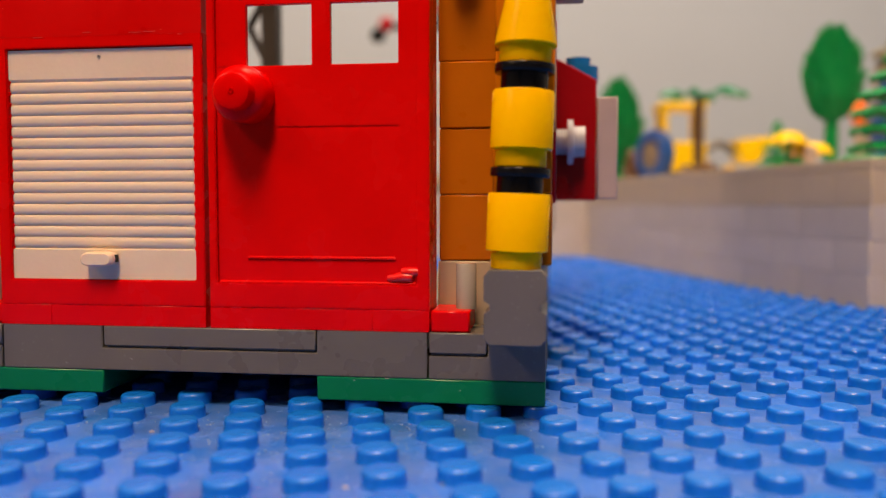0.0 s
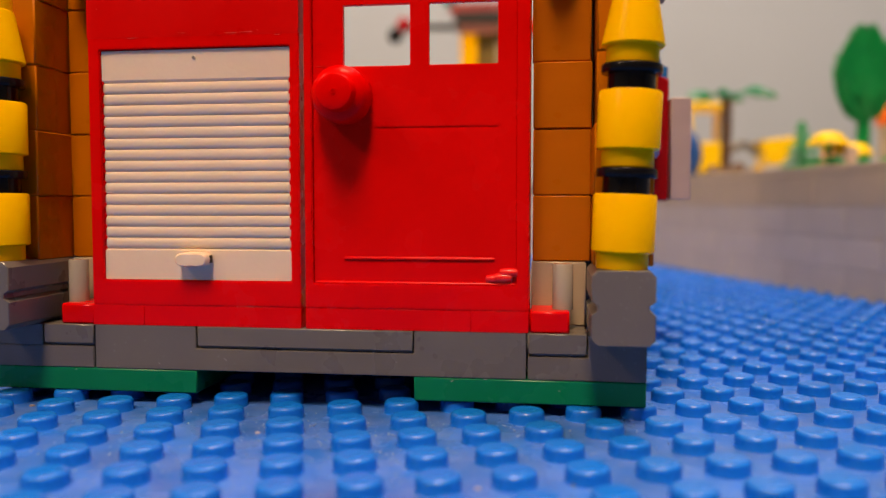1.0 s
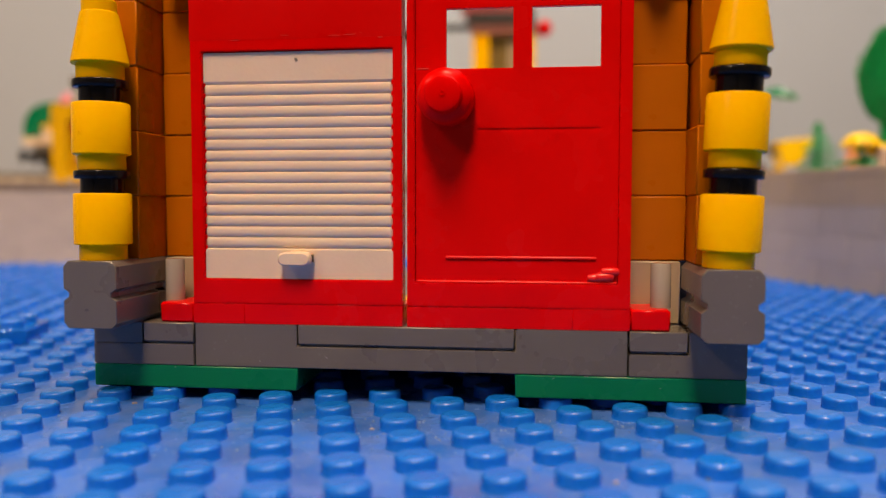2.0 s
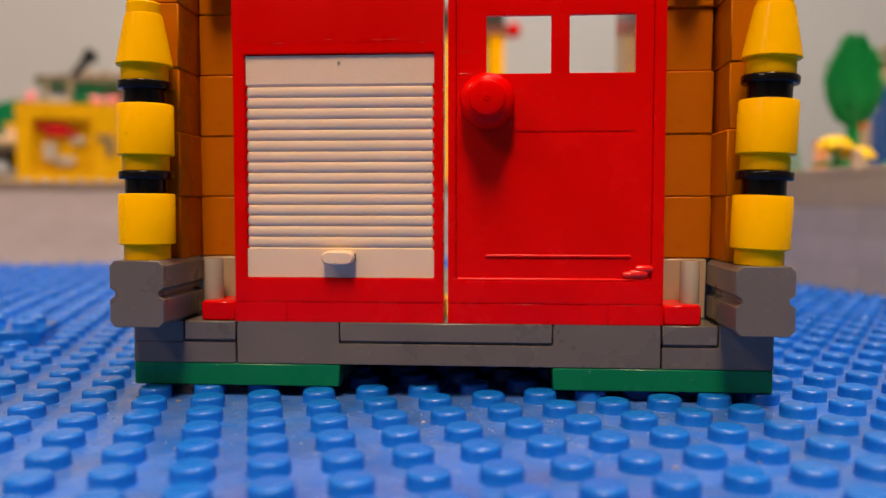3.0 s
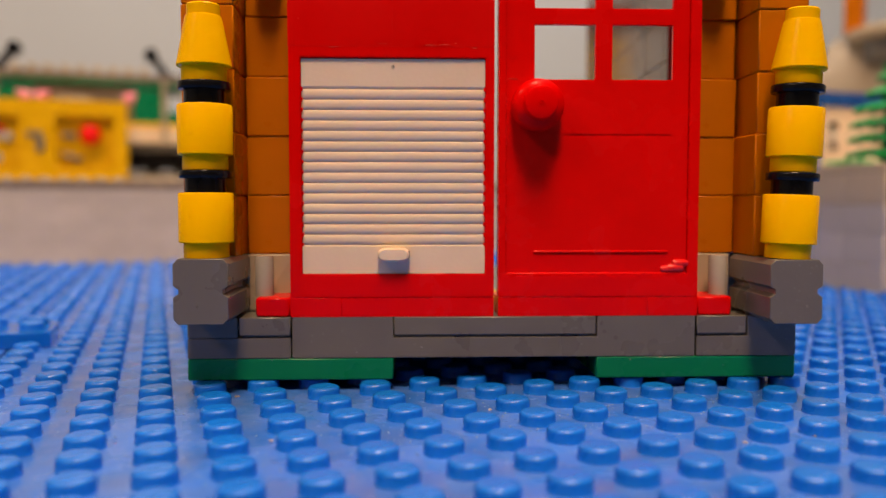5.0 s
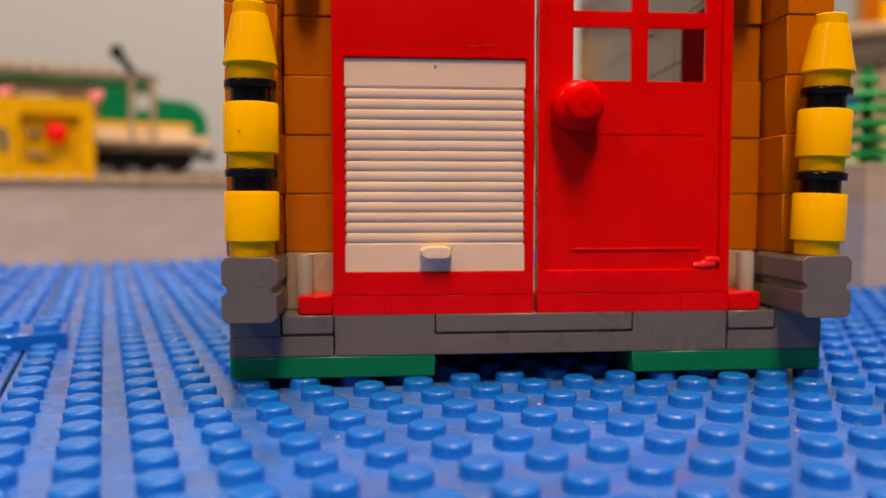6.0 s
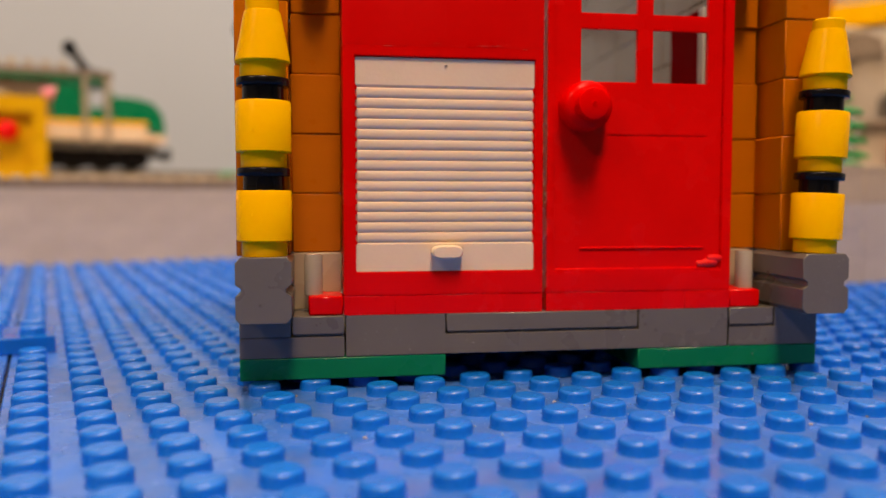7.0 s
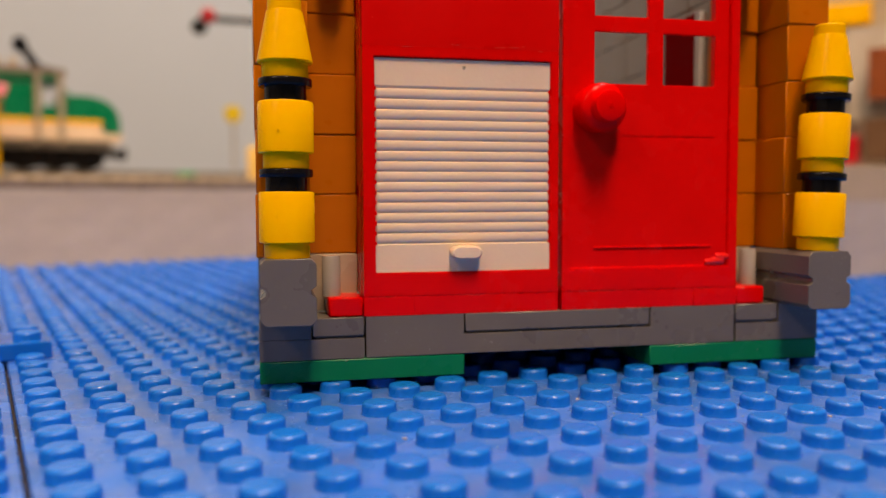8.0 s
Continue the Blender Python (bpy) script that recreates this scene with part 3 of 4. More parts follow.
for r in range(5):
    z = FLOOR + 9.6 * r
    me = (WALL_BRICK, WALL_BRICK, WALL_BRICK, TAN_BRICK, WALL_PLATE)[r]
    shift = 16 * (r % 2)
    for k in range(7):
        course(me, UR + 16, VF + 32 * k + shift, z, 90)   # face towards the baseplates
    if shift:
        course({TAN_BRICK: TAN_HALF}.get(me, WALL_HALF), UR + 16, VF + 0.1, z, 90)
    for k in range(5):
        course(me, UR + 16 + 32 * k, VF - 0.2, z, 0)
for r in range(5):
    z = FLOOR + (9.6 * r if r < 4 else 32.0)
    me = (WALL_BRICK, WALL_BRICK, WALL_BRICK, GREY_PLATE, GREY_PLATE)[r]
    for k in range(-9, 8):
        course(me, U0 + 32 * k + 16 * (r % 2), VB, z, 0)
edge = thing("edge_tiles", "row of pale studded tiles along the deck edge", "tiles", 0, 0, FLOOR + 35.2, GRID)
EDGE = brick_mesh("tile", 15.6, 15.6, 4.4, GRAVEL)
bm = bmesh.new()
lathe(bm, STUD, 14)
EDGE_STUD = mesh_of("stud", bm, BEIGE)
for k in range(-18, 14):
    for dx in (4, 12):
        piece("stud", EDGE_STUD, edge, U0 + 16 * k + dx, VB + 4, 4.4)
    piece("tile", EDGE, edge, U0 + 16 * k, VB, 0)

# ---- things on the deck ----
def leafy_tree(name, label, x, y, height, low, radius, seed, leaves=620):
    """A toy tree: tapered trunk with limbs and a pear-shaped crown of upright leaf blades."""
    rnd = random.Random(seed)
    tree = thing(name, label, "tree", x, y, DECK, group="toy trees")
    bm = bmesh.new()
    lathe(bm, [(0, 0), (5.2, 0), (5.0, 1.0), (3.8, 1.8), (3.1, 6), (2.8, low), (1.2, low + 0.55 * (height - low)), (0, low + 0.6 * (height - low))], 16)
    for k in range(7):
        a, z = rnd.uniform(0, 6.28), low + rnd.uniform(0.0, 0.35) * (height - low)
        rod(bm, (0, 0, z), (0.6 * radius * math.cos(a), 0.6 * radius * math.sin(a), z + rnd.uniform(4, 9)), 0.7, 8)
    part("trunk", bm, LEAF, tree)
    bm = bmesh.new()
    for _ in range(leaves):
        f = rnd.random() ** 0.9
        z = low + f * (height - low) * 0.86
        prof = math.sin(math.pi * (0.06 + 0.91 * f) ** 0.85) ** 0.72
        r = radius * prof * (0.5 + 0.56 * rnd.random() ** 0.4)
        a = rnd.uniform(0, 6.28)
        out = Vector((math.cos(a), math.sin(a), 0))
        side = Vector((-out.y, out.x, 0))
        up = (Vector((0, 0, 1)) + out * rnd.uniform(-0.05, 0.5) * (1 - 0.75 * f) + side * rnd.uniform(-0.2, 0.2)).normalized()
        long, wide = rnd.uniform(6.0, 12.0), rnd.uniform(0.6, 1.15)
        p = out * r + Vector((0, 0, z))
        thick = out * 0.25
        pts = [p, p + up * long * 0.45 + side * wide, p + up * long, p + up * long * 0.45 - side * wide]
        lo = [bm.verts.new(q - thick) for q in pts]
        hi = [bm.verts.new(q + thick) for q in pts]
        bm.faces.new(lo[::-1])
        bm.faces.new(hi)
        for k in range(4):
            bm.faces.new((lo[k], lo[(k + 1) % 4], hi[(k + 1) % 4], hi[k]))
    core = []
    for k in range(11):
        f = k / 10
        core.append((0 if k in (0, 10) else 0.68 * radius * math.sin(math.pi * (0.06 + 0.91 * f) ** 0.85) ** 0.72, low + 2 + f * (height - low) * 0.86))
    lathe(bm, core, 18)
    tagged(part("crown", bm, LEAF, tree), kind="stuff")
    return tree


def pine(label, x, y, height, radius, tiers, seed):
    """A toy pine: stacked tiers, each a ring of drooping lobes on a central trunk."""
    rnd = random.Random(seed)
    tree = thing("pine_tree", label, "tree", x, y, DECK, group="toy pines")
    bm = bmesh.new()
    lathe(bm, [(0, 0), (3.6, 0), (3.4, 1.2), (2.0, 1.6), (1.7, height * 0.6), (1.5, height * 0.92), (1.9, height * 0.93), (1.9, height), (0, height)], 16)
    part("trunk", bm, LEAF, tree)
    for k in range(tiers):
        z = 0.14 * height + 0.74 * height * k / max(1, tiers - 1)
        f = k / max(1, tiers - 1)
        r = radius * (1 - 0.2 * f - 0.5 * max(0, f - 0.55) / 0.45)
        bm = bmesh.new()
        lobes = 11
        turn = rnd.uniform(0, 1)
        for i in range(lobes):
            a = turn + 2 * math.pi * i / lobes
            c, s_ = math.cos(a), math.sin(a)
            w = r * 0.36
            ring = []
            for d, ww, zz in ((0.8, 0.35, 0.9), (0.55 * r, 1.0, 0.4), (0.85 * r, 0.85, -0.5), (r, 0.2, -1.2)):
                ring.append([bm.verts.new((c * d - s_ * q * w * ww, s_ * d + c * q * w * ww, z + zz + h)) for q, h in ((-1, 0), (0, 0.9), (1, 0), (0, -0.9))])
            for p, q in zip(ring, ring[1:]):
                for m in range(4):
                    bm.faces.new((p[m], p[(m + 1) % 4], q[(m + 1) % 4], q[m]))
            bm.faces.new(ring[0][::-1])
            bm.faces.new(ring[-1])
        part("branch_tier", bm, LEAF, tree)
    return tree


def petal_head(name, parent, x, y, z, r, material, seed, lobes=6, droop=0.5):
    """A flat flower head or leaf whorl: thick lobes round a hub."""
    rnd = random.Random(seed)
    bm = bmesh.new()
    for k in range(lobes):
        a = 2 * math.pi * k / lobes + rnd.uniform(-0.2, 0.2)
        c, s_ = math.cos(a), math.sin(a)
        ring = []
        for d, w, zz in ((0.0, 0.25, 0.0), (0.45, 0.42, -0.05), (0.8, 0.36, -0.35 * droop * 2), (1.0, 0.1, -0.6 * droop * 2)):
            ring.append([bm.verts.new((x + r * (c * d - s_ * q * w), y + r * (s_ * d + c * q * w), z + r * 0.7 * zz + h)) for q, h in ((-1, -0.3), (0, 0.7), (1, -0.3), (0, -0.9))])
        for p, q in zip(ring, ring[1:]):
            for m in range(4):
                bm.faces.new((p[m], p[(m + 1) % 4], q[(m + 1) % 4], q[m]))
        bm.faces.new(ring[0][::-1])
        bm.faces.new(ring[-1])
    return part(name, bm, material, parent)


leafy_tree("tree", "green toy tree with upright pointed leaf blades", 218.8, 272.1, 61.5, 24.5, 10.4, 3, 1700)
leafy_tree("tree", "green bushy toy tree standing behind a blue wheel", 135, 383, 60, 8, 12.2, 8, 1400)
pine("dark green tiered toy pine at the deck corner", 197, 148, 35, 13, 6, 5)
pine("small dark green tiered toy pine", 227, 391, 36, 12, 6, 6)

flower = thing("yellow_flowers", "yellow toy flowers on green stems at deck edge", "plant", 179.5, 187, DECK)
for dx, dy, h, r, sd in ((-2.2, 0, 11.0, 6.6, 1), (7.2, 2, 7.4, 6.0, 2), (3.0, 6, 9.0, 5.5, 3)):
    bm = bmesh.new()
    rod(bm, (dx * 0.6, dy, 0), (dx, dy, h - 2), 0.9, 8)
    part("stem", bm, LEAF, flower)
    head = petal_head("flower_head", flower, dx, dy, h, r, LEMON, sd, 9, 0.45)
    bm = bmesh.new()
    lathe(bm, [(0, -0.30 * r), (0.7 * r, -0.34 * r), (0.86 * r, -0.2 * r), (0.78 * r, 0.02 * r), (0.5 * r, 0.2 * r), (0.2 * r, 0.27 * r), (0, 0.28 * r)], 18, (dx, dy, h))
    part("flower_dome", bm, LEMON, head)
petal_head("leaf_whorl", flower, -2, 1, 3.0, 7.0, LEAF, 5, 5, 0.1)
bm = bmesh.new()
lathe(bm, [(0, 0), (2.2, 0), (2.2, 7), (1.6, 7.4), (0, 7.4)], 14, (4.5, -2.5, 0))
part("peg", bm, PALE_PINK, flower)

bush = thing("low_plant", "low green toy leaves along the deck edge", "plant", 208, 176, DECK)
for dx, dy, sd in ((-8, 4, 2), (0, 10, 4), (10, -4, 6), (16, 3, 8)):
    petal_head("leaf_whorl", bush, dx, dy, 3.5, 8, LEAF, sd, 5, 0.1)
torch = thing("orange_torch", "orange toy flame piece on a pale round post", "post", 275.5, 400, DECK, -10)
bm = bmesh.new()
lathe(bm, [(0, 0), (4.5, 0), (4.5, 2.5), (2.6, 3.2), (2.6, 31), (3.4, 32), (3.4, 34), (0, 34)], 18)
part("post", bm, BEIGE, torch)
bm = bmesh.new()
lathe(bm, [(0, 34.02), (3.6, 34.02), (5.0, 37.5), (4.8, 41), (3.2, 45), (1.4, 49), (0, 51)], 18)
part("flame", bm, FLAME, torch, "bright orange flame")
lime_plant = thing("lime_plant", "lime green toy leaves beside the pine", "plant", 214, 160, DECK)
for dx, dy, z, sd in ((-5, 0, 15, 1), (-2, 6, 9, 2)):
    bm = bmesh.new()
    rod(bm, (dx, dy, 0), (dx, dy, z), 0.8, 8)
    part("stem", bm, LEAF, lime_plant)
    petal_head("leaf_whorl", lime_plant, dx, dy, z, 5, LIME, sd, 5, 0.4)

# palm
palm = thing("palm_tree", "toy palm with brown trunk and green fronds", "tree", 170, 319, DECK)
bm = bmesh.new()
rows = [(0, 0), (9.5, 0), (8.5, 2.0), (5.0, 4.0), (3.2, 7.0)]
for k in range(9):
    rows += [(2.3, 7.2 + 3.8 * k), (2.9, 10.6 + 3.8 * k)]
rows += [(0, 42)]
lathe(bm, rows, 16)
part("trunk", bm, BROWN, palm)
bm = bmesh.new()
for a, d, hh in ((0, 8, 7), (70, 7, 5), (150, 6, 8), (200, 8, 6), (300, 9, 9), (340, 13, 5)):
    lathe(bm, [(0, 0), (5, 0), (4.4, 0.5 * hh), (2.2, 0.9 * hh), (0, hh)], 9, (d * math.cos(radians(a)), d * math.sin(radians(a)), 0))
part("root_clump", bm, BROWN, palm)
block("yellow_nub", 12, 17, -6, -1, 0, 7, STALL_YELLOW, palm, "mustard yellow knob at the foot", b=0.8)
for k, (a, long) in enumerate(((5, 24), (60, 20), (130, 18), (185, 19), (250, 17), (310, 22))):
    bm = bmesh.new()
    c, s_ = math.cos(radians(a)), math.sin(radians(a))
    ring = []
    for i in range(8):
        f = i / 7
        w = (2.6, 1.6, 0.7, 1.2, 3.6, 3.2, 3.6, 1.0)[i]
        d = 1.0 + long * f
        z = 42 + 2.6 * math.sin(f * 2.4) - 1.5 * f
        ring.append([bm.verts.new((c * d - s_ * q * w, s_ * d + c * q * w, z + h)) for q, h in ((-1, -0.4 * w), (0, 0.55 * w), (1, -0.4 * w), (0, -0.6 * w))])
    for p, q in zip(ring, ring[1:]):
        for m in range(4):
            bm.faces.new((p[m], p[(m + 1) % 4], q[(m + 1) % 4], q[m]))
    bm.faces.new(ring[0][::-1])
    bm.faces.new(ring[-1])
    part("frond", bm, GREEN, palm)

# digger
digger = thing("toy_digger", "yellow toy digger with open cab and bucket", "vehicle", 172, 392, DECK, 4)
bm = bmesh.new()
for x in (-10, 10):
    box(bm, x - 5, x + 5, -12, 14, 0, 9, 2.5)
part("track_unit", bm, BLACK, digger)
block("body", -15, 13, -11, 14, 6, 24, LEMON, digger, b=0.8)
for x, y in ((-11, -9), (10, -9), (-11, 11), (10, 11)):
    block("cab_post", x - 1.6, x + 1.6, y - 1.6, y + 1.6, 26, 43, LEMON, digger)
block("cab_roof", -14, 13, -11.5, 13.5, 43, 47, LEMON, digger, b=0.8)
bm = bmesh.new()
rod(bm, (12, 0, 18), (23, 0, 24), 2.4)
rod(bm, (23, 0, 24), (32, 2, 18), 2.2)
part("arm", bm, GREY, digger)
bm = bmesh.new()
prism(bm, [(31, 25), (33, 15), (36, 11), (43, 11), (47, 16), (52, 27), (48, 27)], -8, 10, 0.5)
part("bucket", bm, LEMON, digger)

# blue wheel
wheel = thing("blue_cable_drum", "blue round toy drum with pale hub on deck", "drum", 149, 325, DECK, -60)
face = Matrix.Rotation(radians(90), 3, "X")
bm = bmesh.new()
lathe(bm, [(7.6, -3.2), (12.2, -3.2), (13.0, -2.2), (13.0, 2.2), (12.2, 3.2), (7.6, 3.2), (7.6, -3.2)], 36, (0, 0, 13.0), face)
part("rim", bm, MID_BLUE, wheel)
bm = bmesh.new()
lathe(bm, [(0, -2.4), (7.6, -2.4), (7.6, 2.2), (4.5, 2.4), (4.0, 3.4), (0, 3.4)], 28, (0, 0, 13.0), face)
part("hub", bm, GRAVEL, wheel)
bm = bmesh.new()
prism(bm, [(-24, 0), (-12, 0), (-13, 12), (-17, 17)], -4, 6, 0.4)
part("chock", bm, BROWN, wheel)

# little figure, a plain shape
bm = bmesh.new()
box(bm, -3.5, 3.5, -2.2, 2.2, 0, 8.5, 0.6)
lathe(bm, [(0, 8.5), (2.6, 8.6), (3.1, 10.2), (3.1, 13), (2.4, 14.6), (0, 15)], 18)
n_body = len(bm.faces)
lathe(bm, [(0, 13.8), (3.6, 13.8), (3.6, 14.6), (3.2, 14.8), (2.8, 16.8), (0, 17.6)], 18)
for k, fc in enumerate(bm.faces):
    fc.material_index = int(k >= n_body)
figure_mesh = mesh_of("toy_figure", bm, FLESH)
figure_mesh.materials.append(RED)
figure = tagged(new("toy_figure", figure_mesh), "small light orange toy figure with red cap", "toy figure")
figure.matrix_world = pose(0.2035, 0.268, DECK * MM, 0, 0, 12)
# blue house with a pale door
cabin = thing("blue_house", "blue toy house front with pale door", "toy house", 280, 373, DECK, GRID)
bm = bmesh.new()
panel(bm, [0, 9, 94, 105, 186, 195], [0, 48, 57], [[0, None, 0, None, 0], [0] * 5], 8, 0.3)
part("front_wall", bm, MID_BLUE, cabin)
block("side_wall", 0.1, 8, 8.1, 13, 0, 43, MID_BLUE, cabin, b=0.4)
block("side_wall", 187, 194.9, 8.1, 22, 0, 43, MID_BLUE, cabin, b=0.4)
block("window_board", 105.2, 185.8, 2, 5, 0.2, 47.8, LIGHT_GREY, cabin, "light grey boarded opening")
block("lintel", 105, 195, -2, 9, 57.1, 60.5, BLACK, cabin, "black lintel strip")
leaf = block("door", 9.2, 93.8, 2, 5, 0.2, 47.8, WHITE, cabin, "pale door with dark fittings")
for z in (21, 34):
    block("fitting", 17, 23, 0.8, 2.05, z, z + 4, BLACK, leaf)
block("handle_bar", 18.5, 21.5, 1.0, 2.05, 25.1, 33.9, LIGHT_GREY, leaf)

# stepped rock with dark blocks, and the pale upper storey that stands on it
rock = thing("toy_rock", "tan and grey moulded toy rock with dark solid blocks", "rock", 311, 467, DECK, -44)
rnd = random.Random(11)
cols, deep = 16, 6
top = [[min(107, 82 + 9 * i + 5 * j) + (rnd.uniform(-7, 7) if i < 3 else rnd.uniform(-2, 0)) for j in range(deep)] for i in range(cols)]
bm = bmesh.new()
grid_v = [[bm.verts.new((i * 16 + rnd.uniform(-4, 4), j * 18 + rnd.uniform(-4, 4), top[i][j])) for j in range(deep)] for i in range(cols)]
rows_v = [[bm.verts.new((i * 16 + rnd.uniform(-4, 4), -3 - 5 * k + rnd.uniform(-4, 4), top[i][0] * (1 - k / 5) + rnd.uniform(-4, 4) * (k < 5))) for i in range(cols)] for k in range(1, 6)]
for i in range(cols - 1):
    for j in range(deep - 1):
        bm.faces.new((grid_v[i][j], grid_v[i + 1][j], grid_v[i + 1][j + 1], grid_v[i][j + 1]))
    above = [g[0] for g in grid_v]
    for row in rows_v:
        bm.faces.new((row[i], row[i + 1], above[i + 1], above[i]))
        above = row
back_v = [bm.verts.new((i * 16, 100, 0)) for i in range(cols)]
for i in range(cols - 1):
    bm.faces.new((grid_v[i][-1], grid_v[i + 1][-1], back_v[i + 1], back_v[i]))
for i, flip in ((0, 1), (cols - 1, 0)):
    ring = [row[i] for row in rows_v[::-1]] + grid_v[i] + [back_v[i]]
    bm.faces.new(ring if flip else ring[::-1])
part("rock_face", bm, ROCK, rock)
bm = bmesh.new()
lathe(bm, [(0, 0), (36, 0), (39, 2), (39, 6), (36, 8), (0, 8)], 40, (74, 14, 99))
part("ledge", bm, BEIGE, rock)
# dark grey disc stands in for the shade under the ledge
bm = bmesh.new()
lathe(bm, [(0, 0), (30, 0), (33, 3), (33, 15), (30, 17), (0, 17)], 36, (76, 14, 82))
part("hollow_shade", bm, GREY, rock)
block("dark_gate", 141, 185, -33, -16, 14, 41, BROWN, rock)
for x, y, z, sd in ((2, -2, 88, 1), (9, 4, 95, 2), (15, 8, 99, 3)):
    petal_head("moss_crest", rock, x, y, z, 8, OLIVE, sd, 6, 0.5)
# solid dark block stands in for the shade of an arched opening
bm = bmesh.new()
prism(bm, [(92, 86), (120, 86), (120, 93), (116, 99), (109, 103), (101, 102), (95, 97), (92, 92)], -13, 4, 0.5)
part("arch", bm, GRAVEL, rock, "dark arched block for a shaded opening")
bm = bmesh.new()
lathe(bm, [(2.5, -3), (5.5, -3), (6, -2), (6, 3), (2.5, 3), (2.5, -3)], 24, (124, -19, 53.5), Matrix.Rotation(radians(90), 3, "X"))
part("ring", bm, GREY, rock)
block("bar", 108, 139, -27, -12, 38.5, 42, GRAVEL, rock, b=0.6)
block("red_brick", 127, 138, -33, -18, 12, 30, DEEP_RED, rock, b=0.6)
block("pillar", 97, 106, -31, -14, 0.5, 42, LIGHT_GREY, rock, b=0.6)
block("rust_panel", 142.5, 182, -31, -8, 54, 87, RUST, rock)

upper = thing("pale_upper_storey", "pale toy storey with orange posts and yellow band", "toy house", 343, 447, DECK + 107, -44)
block("wall", 26, 130, 6, 30, 0, 36, BEIGE, upper, b=0.4)
for x in (-3, 34):
    block("orange_post", x, x + 12, -4, 5.9, 0, 60, ORANGE, upper, b=0.4)
block("yellow_band", 44, 104, -3, 5.9, 4, 19, YELLOW, upper, b=0.4)

# tower with arms
tower = thing("signal_tower", "yellow toy tower with dark roof and ball-ended arms", "tower", 36, 560, BACK + 6.2)
for x0, x1 in ((-27, -14), (10, 22.5)):
    for y0 in (-14, 8):
        block("column", x0, x1, y0, y0 + 6, 0, 120.4, YELLOW, tower, b=0.5)
block("inner_wall", -14.2, 10.2, -6, 6, 0, 120.4, OLIVE, tower)
block("lower_band", -28.5, 24, -16, 16, 120.5, 127.5, plastic("dusty_red_plastic", (0.30, 0.12, 0.10), 0.4), tower, b=0.5)
block("roof", -31, 23, -18, 18, 127.6, 136.8, CHARCOAL, tower, b=0.8)
block("cap", -36, 21, -12, 12, 136.9, 145, plastic("faded_red_plastic", (0.36, 0.07, 0.07), 0.35), tower, b=0.8)
block("finial", -42, -31.5, -8, 8, 145.02, 154, TEAL, tower, "teal block on the roof", b=0.8)
block("tan_panel", 1, 8, -7.5, -6.02, 0, 116, BEIGE, tower)
block("low_wall", -13.9, 9.9, -11, -8, 17, 79, YELLOW, tower, "yellow wall under the opening")
for x, z, ball in ((-76, 131.5, 1), (30, 126.5, 0)):
    bm = bmesh.new()
    rod(bm, (-28 if x < 0 else 22, 0, 128.5), (x, 0, z - 2), 2.6)
    arm = part("arm", bm, BLACK, tower)
    for dx, dz, mat, nm in ((0, 0, DEEP_RED if ball else RED, "red_ball"),) + (((-7, -8.5, BLACK, "black_ball"),) if ball else ()):
        bm = bmesh.new()
        lathe(bm, [(0, -6.6), (3.3, -5.7), (5.7, -3.3), (6.6, 0), (5.7, 3.3), (3.3, 5.7), (0, 6.6)], 18, (x + dx, 0, z + dz))
        part(nm, bm, mat, arm)

# round yellow sign and a small yellow stand
sign = thing("round_sign", "round yellow toy sign on a thin pale post", "sign", -20.6, 520, BACK + 3.2, -4)
bm = bmesh.new()
rod(bm, (0, 0, 0), (0, 0, 49), 1.2)
part("post", bm, LIGHT_GREY, sign)
bm = bmesh.new()
lathe(bm, [(0, -1.5), (6.2, -1.5), (6.5, -1.2), (6.5, 1.2), (6.2, 1.5), (0, 1.5)], 30, (0, -3, 53), face)
part("disc", bm, DIAL, sign)
stand = thing("yellow_stand", "small pale yellow toy stand on the deck", "toy stand", -3, 494, BACK + 3.2, -4)
block("foot", -8, 8, -6, 6, 0, 4, PALE_YELLOW, stand)
block("box", -7, 8, -5, 5, 4, 27, PALE_YELLOW, stand, b=1.5)
plant = thing("low_plant", "low green toy leaves on the deck", "plant", -56, 520, BACK + 3.2)
petal_head("leaf_whorl", plant, 0, 0, 9, 7, LEAF, 3, 6, 0.3)

# ---- track, locomotive and market stall ----
track = thing("train_track", "grey toy train track on pale sleepers", "track", 0, 0, BACK, GRID)
SLEEPER = brick_mesh("sleeper", 10, 66, 1.3, GRAVEL)
for k in range(38):
    piece("sleeper", SLEEPER, track, -400 + 16 * k, 520, 9.1)
block("ballast", -410, 205, 514, 594, 0, 9.1, PALE_GRAVEL, track)
block("edge_plate", -410, 205, 452, 513.9, 0, 3.2, WALL_GREY, track)
for v in (535, 569):
    block("rail", -410, 205, v - 1.5, v + 1.5, 10.4, 13.2, GREY, track)
RAIL_TOP = 13.2
loco = thing("toy_locomotive", "green toy locomotive with white and yellow stripe", "locomotive", *on_grid(-52, 552), BACK + RAIL_TOP, GRID)
block("chassis", -111, 104, -24, 24, 15, 21, GREY, loco, b=0.5)
block("white_band", -104, 97, -27, 27, 21, 33, WHITE, loco, b=0.8)
block("yellow_stripe", -104, 97, -27.4, 27.4, 33, 36, YELLOW, loco)
block("engine_wall", -50, 44, -24, 24, 36, 63.4, DUSTY_BROWN, loco)
block("upper_band", -82, 72, -27, 27, 63.4, 66, GREEN, loco, b=0.6)
